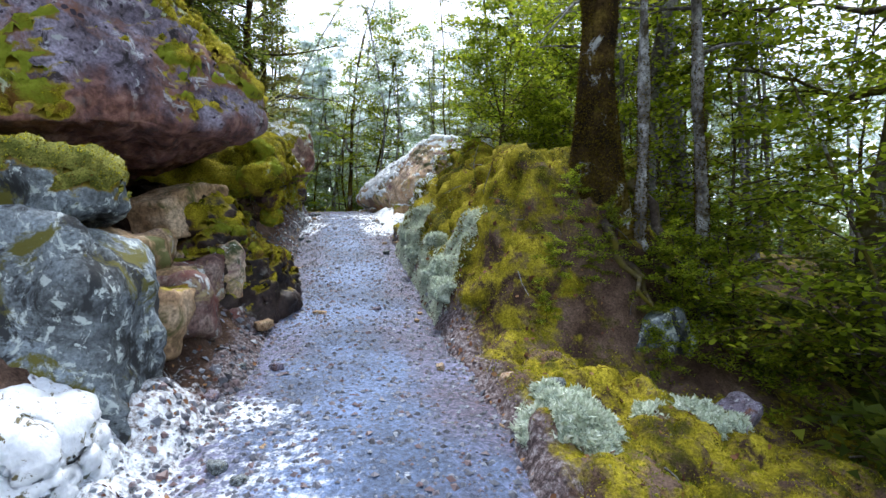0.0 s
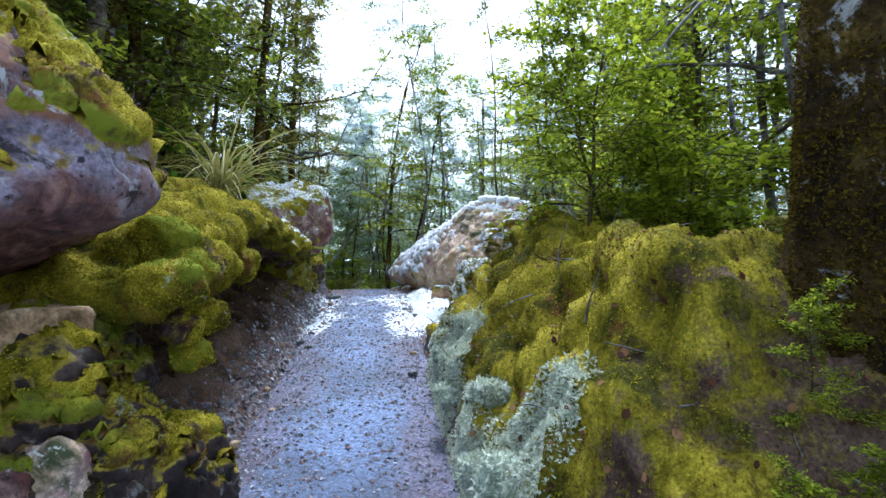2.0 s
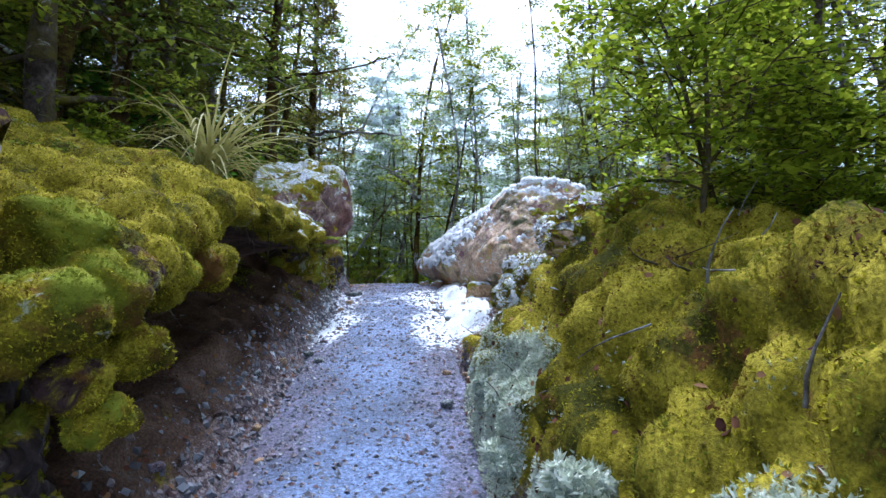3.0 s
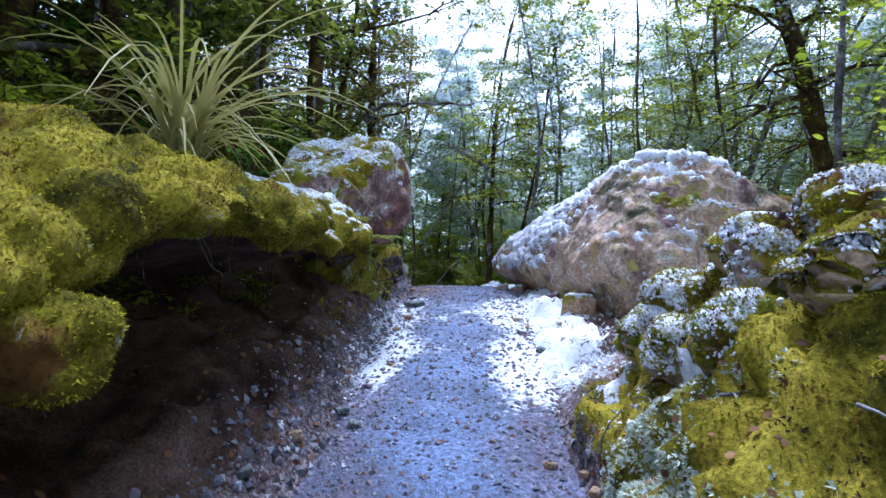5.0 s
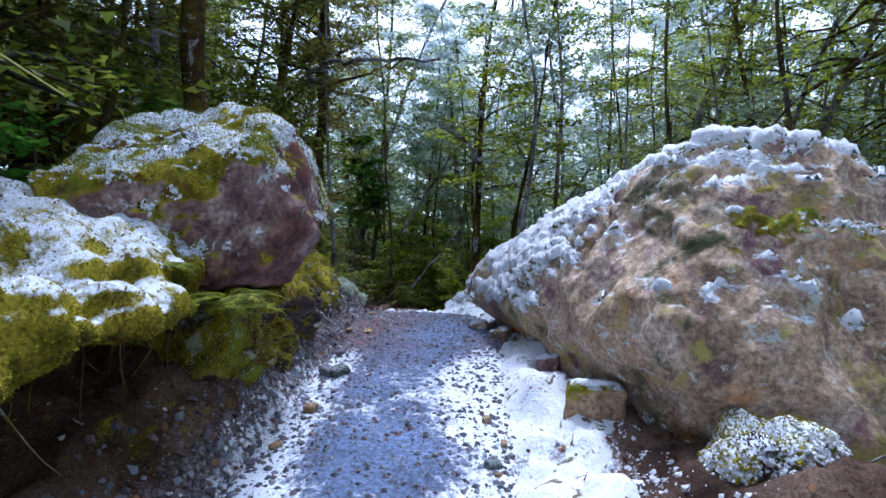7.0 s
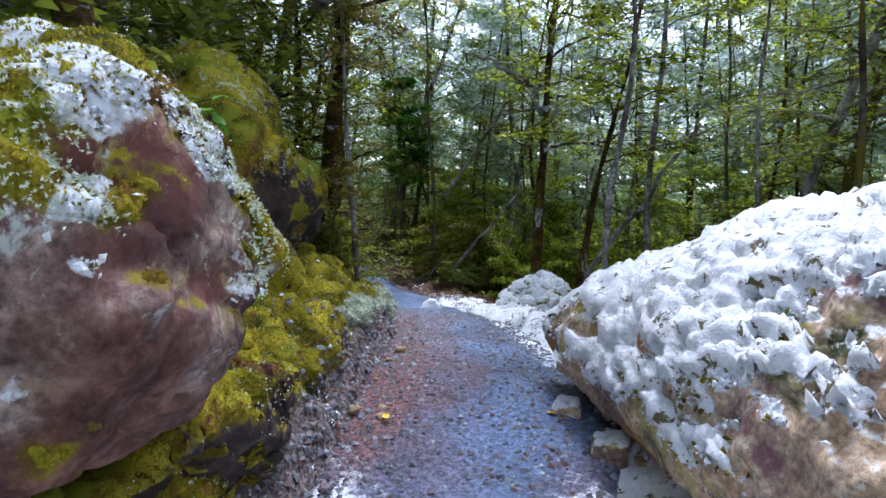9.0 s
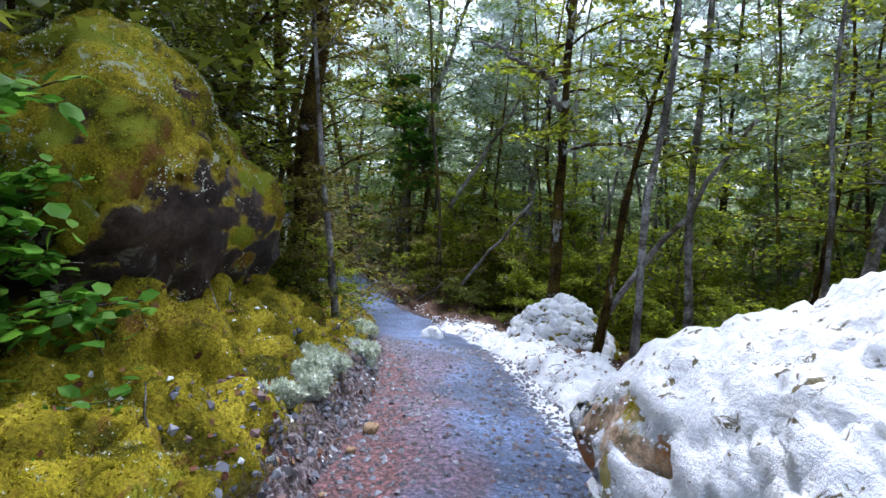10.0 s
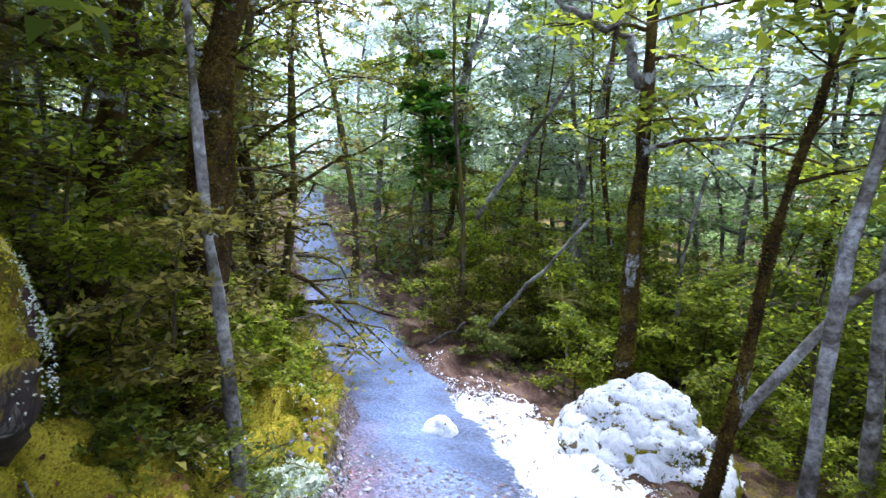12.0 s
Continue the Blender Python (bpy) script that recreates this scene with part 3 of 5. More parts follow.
def shell(v, f, n, mask, thick, lumps=0.2, size=0.12, seed=0, sink=0.03, dip=0.0):
    """A layer lying on a shape where mask is above nought."""
    keep = (mask[f] > -0.14).all(1)
    f = f[keep]
    used = np.unique(f)
    back = np.full(len(v), -1)
    back[used] = np.arange(len(used))
    p, m, nn = v[used], mask[used], n[used]
    h = thick * smooth(0, 0.35, m) * (1 - lumps + 2 * lumps * billow(p, size, 3, seed)) - sink * smooth(0.03, -0.1, m) - dip
    up = nn * 0.6 + np.array([0, 0, 0.4])
    return p + up * h[:, None], back[f], used


CRUMB_V = np.array([(1, 0, 0), (-.8, .2, 0), (0, .8, .1), (.1, -.9, 0), (.1, 0, .6)], dtype=float)
CRUMB_F = np.array([(0, 2, 4), (2, 1, 4), (1, 3, 4), (3, 0, 4)])


def snow_crumbs(v, f, weight, count, rng):
    """Grains and clots of snow at the fringe of a layer."""
    pts, nn = face_points(v, f, weight, count, rng)
    return scattered(CRUMB_V, CRUMB_F, pts, nn, .005 + .022 * rng.random(count) ** 3, rng, .3)


def boulder(name, label, points, seed, material, moss=None, snow=None, rough=0.05, sharp=14, sub=6, strata=0.0, moss_mat=None, tufts=0, group="", bias=None, mossbias=None, clots=0, lichen=0, rust_shade=None, lump=0.0):
    """moss and snow: (least upward slope, amount of noise, thickness)."""
    v, f, n = rock_shape(points, seed, sub, sharp, rough, strata=strata)
    if lump:
        v = v + n * (lump * (billow(v, lump * 1.7, 3, seed + 80) - .35) * smooth(-.5, .2, n[:, 2]))[:, None]
        n = normals_of(v, f)
    base = Vector((float(v[:, 0].mean()), float(v[:, 1].mean()), float(v[:, 2].min())))
    ob = thing(name, label, "rock", group, at=base)
    rng = np.random.default_rng(seed)
    cover = np.full(len(v), -1.0)
    if snow:
        cover = n[:, 2] - snow[0] + snow[1] * fbm(v, 0.2, 3, seed + 40, 0.6) + (bias(v) if bias else 0)
    dust = np.clip(.42 + 1.8 * cover, 0, .82) if snow else np.zeros(len(v))
    growth = n[:, 2] - moss[0] + moss[1] * fbm(v, 0.4, 3, seed + 20, .55) if moss else np.full(len(v), -1.0)
    if mossbias:
        growth = growth + mossbias(v)
    part("stone", mesh_of("stone", v, f, material, attrs={"snow": dust, "moss": np.clip(.55 + 1.3 * growth, 0, 1) if moss else np.zeros(len(v)), "rust_shade": rust_shade(v) if rust_shade else np.zeros(len(v))}), ob)
    if moss:
        sv, sf, kept = shell(v, f, n, growth - .1, moss[2], 0.6, 0.13, seed)
        if len(sf):
            tagged(part("moss", mesh_of("moss", sv, sf, moss_mat or M_MOSS, attrs={"snow": dust[kept]}), ob, "yellow-green cushion moss"), kind="stuff")
            if tufts:
                w = np.ones(len(sv))
                pts, nn = face_points(sv, sf, w, tufts, rng)
                tv, tf = scattered(TUFT_V, TUFT_F, pts, nn, rng.uniform(.005, .014, tufts), rng, .6)
                tagged(part("moss_fuzz", mesh_of("moss_fuzz", tv, tf, M_TUFT, False), ob), kind="stuff")
    if snow:
        if snow[2] > .015:
            sv, sf, _ = shell(v, f, n, cover - .08, snow[2], snow[3] if len(snow) > 3 else 0.6, snow[4] if len(snow) > 4 else 0.05, seed + 3, dip=snow[5] if len(snow) > 5 else 0.0)
            if len(sf):
                tagged(part("snow", mesh_of("snow", sv, sf, M_SNOW), ob, "thin lumpy fresh snow"), kind="stuff")
        if clots:
            bunch = smooth(-.05, .35, fbm(v, .3, 3, seed + 60, .6))
            w = smooth(.02, .22, cover) * (n[:, 2] > .1)
            lift = snow[2] * .5 + (moss[2] * .7 if moss and snow[2] < .015 else 0)
            for what, count, mat, weight, say, big in (("snow_crust", clots * 6, M_SNOW, w * (.25 + bunch), "crumbs of snow caught on moss tips", .011), ("moss_fringe", clots, M_MOSS, w * bunch ** 2, "mossy tufts poking through the snow", .016)):
                pts, nn = face_points(v, f, weight, count, rng)
                lv, lf = scattered(CRUMB_V, CRUMB_F, pts + nn * lift * rng.uniform(.4, 1.0, (count, 1)), nn, (.005 + big * rng.random((count, 1)) ** 2) * rng.uniform(.7, 1.3, (count, 3)), rng, .6)
                tagged(part(what, mesh_of(what, lv, lf, mat, False), ob, say), kind="stuff")
    if lichen:
        w = smooth(.06, .22, fbm(v * np.array([1.6, 1.6, .7]), .5, 3, seed + 70, .6)) * smooth(-.25, .1, growth)
        pts, nn = face_points(v, f, w, lichen, rng)
        lv, lf = scattered(TUFT_V, TUFT_F, pts + nn * ((moss[2] if moss else 0) * 1.05), nn, rng.uniform(.005, .013, lichen), rng, .7)
        tagged(part("lichen", mesh_of("lichen", lv, lf, M_LICHTUFT, False), ob, "pale flaky lichen in streaks"), kind="stuff")
    return ob, v, f, n


# low red-brown band: rust below the lip plus underside shade in its colour
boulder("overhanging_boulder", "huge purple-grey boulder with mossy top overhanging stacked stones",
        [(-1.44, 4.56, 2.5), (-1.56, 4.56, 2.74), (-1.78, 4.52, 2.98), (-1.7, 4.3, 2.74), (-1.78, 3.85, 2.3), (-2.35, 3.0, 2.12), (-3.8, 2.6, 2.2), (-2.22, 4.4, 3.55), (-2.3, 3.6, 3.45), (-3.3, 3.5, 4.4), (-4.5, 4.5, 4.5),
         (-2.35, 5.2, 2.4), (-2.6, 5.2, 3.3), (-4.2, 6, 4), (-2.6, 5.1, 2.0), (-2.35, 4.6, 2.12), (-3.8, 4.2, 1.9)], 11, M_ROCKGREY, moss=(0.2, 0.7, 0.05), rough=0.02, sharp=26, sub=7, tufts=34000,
        rust_shade=lambda v: smooth(2.62, 2.4, v[:, 2] + .2 * fbm(v, .3, 3, 12)) * .85)
boulder("snow_capped_boulder", "large tan boulder with rusty stains, lichen and a snowy top",
        [(-1.2, 12.9, 2.1), (-.35, 11.2, 1.85), (.05, 10.0, 1.75), (1.3, 10, 1.75), (1.7, 12, 1.9), (0, 13.6, 2), (-1.4, 13.5, 2.1), (-2.13, 12.75, 2.55), (-1.92, 12.85, 2.82), (-1.4, 12.75, 3.12),
         (-1.78, 12.1, 2.55), (-1.25, 11.4, 2.72), (-.92, 10.75, 2.72), (-.52, 10.02, 2.6), (-.08, 9.98, 2.62), (.35, 9.85, 2.2), (-.67, 11.0, 3.45), (-.08, 10.7, 3.74), (.5, 10.8, 3.6), (1.3, 11.2, 3.2), (2.3, 11.2, 2.6), (2.0, 10.2, 1.9), (-.8, 12.7, 3.35)],
        23, M_ROCKTAN, moss=(0.82, 0.5, 0.02), snow=(0.66, 0.14, 0.045, .85, .05, .004), rough=0.012, sharp=24, sub=7, clots=3500, tufts=0,
        bias=lambda v: 0.75 * smooth(10.8, 11.7, v[:, 1] - .45 * v[:, 0] - .5) + .2 * smooth(3.3, 3.6, v[:, 2]) + .16 * fbm(v, .16, 3, 91, .6) - .5 * smooth(.3, .6, fbm(v, .4, 3, 92, .6)) - .6 * smooth(.3, 1.2, v[:, 0]))
# reddish lower part, its colour also carrying the overhang's shade
boulder("nose_shaped_boulder", "jutting reddish boulder with snowy mossy top above the bank",
        [(-2.4, 10.05, 3.15), (-2.42, 10.35, 3.1), (-2.47, 9.85, 3.42), (-2.85, 9.5, 3.38), (-3.4, 9.3, 3.3), (-3.6, 10.3, 3.82), (-2.8, 10.4, 3.82), (-2.55, 10.2, 3.7), (-2.6, 10.9, 3.3), (-3.4, 11, 3.5),
         (-2.62, 10.0, 2.82), (-2.95, 9.65, 2.88), (-3.4, 9.35, 3.05), (-2.75, 10.7, 2.7), (-3.5, 10.6, 2.6)], 31, M_ROCKRED, moss=(0.25, 0.7, 0.025), snow=(0.72, 0.7, 0.012), rough=0.045, sharp=18, tufts=12000, clots=1800, lichen=9000,
        bias=lambda v: .3 * smooth(3.3, 3.6, v[:, 2]) + .3 * fbm(v, .1, 3, 32, .6), rust_shade=lambda v: smooth(3.15, 2.95, v[:, 2] + .25 * fbm(v, .3, 3, 33)) * .9, mossbias=lambda v: .5 * smooth(3.2, 3.6, v[:, 2]) * smooth(-2.5, -2.9, v[:, 0]))
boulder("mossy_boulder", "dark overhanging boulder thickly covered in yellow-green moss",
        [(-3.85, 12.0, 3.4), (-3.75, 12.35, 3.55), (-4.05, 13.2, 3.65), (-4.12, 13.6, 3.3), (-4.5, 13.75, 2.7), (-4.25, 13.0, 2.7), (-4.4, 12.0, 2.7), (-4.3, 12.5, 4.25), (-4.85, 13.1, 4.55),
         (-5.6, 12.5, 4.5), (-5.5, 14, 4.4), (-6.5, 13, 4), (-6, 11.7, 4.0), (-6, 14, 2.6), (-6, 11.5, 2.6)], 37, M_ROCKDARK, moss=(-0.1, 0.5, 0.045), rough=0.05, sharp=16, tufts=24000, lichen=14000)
boulder("snowy_hummock", "low mossy hummock covered in snow beside the path",
        [(-3.8, 17.1, 1.45), (-3.2, 16.4, 1.5), (-2.1, 16.5, 1.5), (-1.95, 17.3, 1.5), (-2.5, 18.0, 1.5), (-3.5, 18.0, 1.5), (-3.2, 17.2, 2.0), (-2.9, 17.0, 2.3), (-2.6, 17.05, 2.34), (-2.5, 17.4, 2.2), (-2.95, 17.6, 2.2)], 41, M_MOSS,
        snow=(0.3, 0.5, 0.022, .8, .04, .002), rough=0.06, sharp=6, sub=6, clots=2500, lump=.09, bias=lambda v: .45 * smooth(-2.3, -2.9, v[:, 0]))
boulder("schist_slab", "upright blue-grey schist slab spotted with white lichen",
        [(-1.36, 2.5, .3), (-1.42, 2.42, .9), (-1.7, 2.45, 1.6), (-2.6, 2.2, 1.65), (-2.6, 2.1, .3), (-1.6, 3.0, 1.55), (-1.45, 3.0, .3), (-2.6, 3.2, 1.5), (-2.6, 3.1, .3)], 47, M_SLAB, rough=0.045, sharp=24, sub=5, strata=0.02)
boulder("mossy_capstone", "flat rock capped with pale green moss",
        [(-1.56, 2.7, 1.66), (-1.58, 2.7, 1.84), (-2.0, 2.45, 1.56), (-2.0, 2.45, 1.92), (-2.9, 2.5, 1.6), (-2.9, 2.5, 2.0), (-1.9, 3.4, 1.6), (-1.9, 3.4, 1.95), (-2.9, 3.4, 2.0), (-2.9, 3.4, 1.6)], 53, M_SLAB,
        moss=(0.1, 0.25, 0.045), rough=0.05, sharp=9, sub=6, moss_mat=M_MOSSPALE, tufts=6000)
boulder("snow_covered_stone", "block of stone under a smooth layer of snow",
        [(-1.3, 2.15, .15), (-1.32, 2.15, .74), (-1.4, 1.8, .8), (-2.3, 1.7, .95), (-2.3, 1.7, .2), (-1.42, 2.42, .84), (-2.3, 2.45, 1.0), (-1.35, 2.45, .15), (-2.3, 2.5, .2), (-1.45, 1.75, .15)], 59, M_SLAB,
        snow=(-0.4, 0.08, 0.06, 0.2), rough=0.03, sharp=9, sub=6)
boulder("mossy_snowy_rock", "low rock with moss cushions and snow beside the big boulder",
        [(-.42, 8.85, 1.6), (-.36, 8.75, 2.1), (-.05, 8.5, 2.24), (.5, 8.45, 2.36), (1.1, 8.7, 2.42), (1.2, 9.4, 2.35), (.2, 9.25, 2.28), (-.3, 9.15, 1.7), (-.1, 8.3, 1.6), (1.1, 8.2, 1.7), (.9, 8.15, 2.1)], 61, M_ROCKTAN, moss=(-.15, 0.6, 0.04), snow=(0.3, 0.6, 0.012), rough=0.07, sharp=9, sub=6, tufts=14000, clots=5000, lump=.22,
        bias=lambda v: .5 * fbm(v, .1, 3, 62, .6))
boulder("snow_topped_stone", "small mossy stone capped with snow at the boulder's foot",
        [(-.36, 9.75, 1.8), (-.33, 9.75, 2.16), (-.05, 9.62, 2.27), (.12, 9.75, 2.25), (-.2, 10.0, 2.26), (-.3, 10.0, 1.8), (.15, 9.65, 1.8)], 67, M_ROCKTAN, moss=(0.0, 0.4, 0.04), snow=(0.3, 0.4, 0.012), rough=0.06, sharp=9, sub=5, tufts=5000, clots=2000, lump=.1)
boulder("pale_stone", "small pale stone with snow lying on the path",
        [(-4.5, 16.62, 1.66), (-4.18, 16.6, 1.66), (-4.2, 16.8, 1.66), (-4.48, 16.82, 1.66), (-4.42, 16.68, 1.82), (-4.26, 16.7, 1.84)], 81, M_ROCKTAN, snow=(-.3, .2, .02, .2), rough=0.05, sharp=8, sub=4)
for k, (x, y, r) in enumerate([(-1.55, 11.95, .11), (-1.1, 11.2, .1), (-.78, 10.55, .18), (-1.8, 12.3, .1)]):
    z = float(land(np.array([x]), np.array([y]))[0])
    r3 = random.Random(k)
    pts = [(x + a * r * r3.uniform(.6, 1), y + b * r * r3.uniform(.6, 1), z - .05 + (c * r * r3.uniform(.9, 1.5))) for a in (-1, 1) for b in (-1, 1) for c in (0, 1)]
    boulder("foot_stone", "mossy stone with a little snow at the boulder's foot", pts, 830 + k, (M_ROCKTAN, M_ROCKRED, M_STONE)[k % 3], moss=(.5, .6, .015), snow=(.4, .4, .012), rough=.06, sharp=12, sub=4, group="stones at the boulder's foot")
for k, (x, y, r) in enumerate([(-.2, 8.2, .2), (.12, 8.05, .24), (-.22, 7.8, .17), (.08, 7.55, .21), (.38, 7.85, .26), (-.14, 7.35, .14), (.25, 7.25, .2), (.52, 7.45, .25), (.08, 6.95, .14), (.42, 6.95, .18), (.7, 7.9, .25), (-.3, 8.45, .14)]):
    z = float(land(np.array([x]), np.array([y]))[0])
    r3 = random.Random(40 + k)
    pts = [(x + a * r * r3.uniform(.6, 1), y + b * r * r3.uniform(.6, 1), z - .06 + c * r * r3.uniform(1.0, 1.5)) for a in (-1, 1) for b in (-1, 1) for c in (0, 1)]
    boulder("mossy_stone", "rounded stone in yellow-green moss with a snowy top", pts, 870 + k, M_ROCKTAN, moss=(-.35, .5, .03), snow=(.35, .8, .012), rough=.09, sharp=7, sub=5, tufts=4500, clots=1100, lump=.15, group="snowy stones on the mound")
boulder("lichened_rock", "angular green-grey lichened rock lying in the moss",
        [(1.3, 3.9, .55), (1.45, 3.85, .95), (1.75, 4.0, 1.05), (1.95, 4.1, .6), (1.5, 4.4, .6), (1.6, 4.4, .95), (1.3, 4.2, .6)], 71, M_SLAB, rough=0.05, sharp=20, sub=4)


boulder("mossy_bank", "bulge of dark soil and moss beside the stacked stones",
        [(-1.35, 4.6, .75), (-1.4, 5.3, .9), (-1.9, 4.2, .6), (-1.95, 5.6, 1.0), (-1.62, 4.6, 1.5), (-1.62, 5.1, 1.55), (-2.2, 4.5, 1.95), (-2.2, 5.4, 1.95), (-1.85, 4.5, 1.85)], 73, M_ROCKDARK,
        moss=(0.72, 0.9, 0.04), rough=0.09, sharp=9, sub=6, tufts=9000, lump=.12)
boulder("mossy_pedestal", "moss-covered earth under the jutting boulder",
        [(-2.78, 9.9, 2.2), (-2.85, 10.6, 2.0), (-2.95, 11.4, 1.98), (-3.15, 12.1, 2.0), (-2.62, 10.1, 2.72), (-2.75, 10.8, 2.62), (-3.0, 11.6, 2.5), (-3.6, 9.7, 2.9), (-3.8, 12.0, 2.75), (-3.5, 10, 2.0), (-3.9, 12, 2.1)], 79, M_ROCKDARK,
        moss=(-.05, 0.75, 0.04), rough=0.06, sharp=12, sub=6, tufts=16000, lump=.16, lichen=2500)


def stacked_stones():
    rng = np.random.default_rng(15)
    rows = [(0.5, 0.40), (0.86, 0.34), (1.14, 0.22), (1.33, 0.26)]
    for k, (z, h) in enumerate(rows):
        y = 3.05 + 0.12 * (k % 2)
        while y < 4.55 - 0.1 * k:
            w = rng.uniform(.16, .75)
            h = h * rng.uniform(.8, 1.2)
            x = -1.72 - 0.11 * k - 0.03 * (y - 3) + rng.normal(0, .09)
            c = np.array([x - 0.15, y + w / 2, z + 0.16 * (y - 3.6) * (1 - k / 5) + h / 2])
            pts = [tuple(c + np.array([a * 0.3, b * w * .5, q * h * .5]) * rng.uniform(.6, 1.25, 3)) for a in (-1, 1) for b in (-1, 1) for q in (-1, 1)]
            mat = (M_STONE, M_STONE, M_ROCKTAN, M_ROCKRED)[rng.integers(0, 4)]
            boulder("wall_stone", "weathered brown stone stacked under the overhanging boulder", pts, int(rng.integers(1000)), mat,
                    moss=(0.55, 0.45, 0.03) if rng.random() < .45 else None, rough=0.08, sharp=16, sub=4, strata=0.02, group="stacked stones")
            y += w * 0.98


stacked_stones()
boulder("leaning_stone", "smooth tan slab of stone leaning under the overhanging boulder",
        [(-1.86, 4.82, 2.02), (-1.88, 4.85, 1.85), (-1.98, 4.5, 2.0), (-2.12, 4.15, 1.82), (-2.05, 4.2, 1.52), (-1.95, 4.5, 1.58), (-2.4, 4.9, 2.05), (-2.5, 4.2, 1.8), (-2.4, 4.3, 1.5), (-2.4, 4.9, 1.8)], 57, M_STONE, rough=.03, sharp=26, sub=5)


def loose_stones():
    """Stones lying along both edges of the path."""
    rng = np.random.default_rng(19)
    kinds = []
    for k in range(6):
        pts = [tuple(rng.uniform(.6, 1.0, 3) * np.array([a, b * .8, c * .55])) for a in (-1, 1) for b in (-1, 1) for c in (-1, 1)]
        v, f, _ = rock_shape(pts, 300 + k, 3, 12, 0.05, 0.01)
        kinds.append(mesh_of("stone", v, f, (M_SLAB, M_ROCKGREY, M_STONE, M_ROCKTAN, M_SLAB, M_STONE)[k]))
    spots = [(0.42, 3.2, .11), (.68, 3.25, .07), (1.75, 3.3, .16), (-1.42, 4.35, .09), (-1.1, 4.9, .07), (-.62, 5.05, .05), (-2.5, 10.9, .08)]
    for _ in range(80):
        y = rng.uniform(2.2, 14)
        side = rng.choice((-1, 1), p=(.62, .38))
        spots.append((float(line_x(y)) + side * rng.uniform(.45, .95), y, rng.uniform(.02, .06)))
    for x, y, r in spots:
        ob = new("stone", kinds[int(rng.integers(0, 6))])
        z = max(land1(x, y), float(line_z(y)) if abs(x - float(line_x(y))) < .7 else -9)
        ob.matrix_world = pose(x, y, z + r * 0.2, rng.uniform(-15, 15), rng.uniform(-15, 15), rng.uniform(0, 360)) @ Matrix.Diagonal((r, r, r, 1))
        tagged(ob, "loose grey-brown stone lying at the edge of the path", "stone", "loose stones")


loose_stones()


def limb_curve(rng, start, direction, length, droop=0.0, steps=7, wobble=0.12):
    pts = [np.array(start, dtype=float)]
    d = np.array(direction, dtype=float)
    for k in range(steps):
        d = d + rng.normal(0, wobble, 3) + np.array([0, 0, -droop / steps])
        d /= np.linalg.norm(d)
        pts.append(pts[-1] + d * length / steps)
    return np.array(pts)


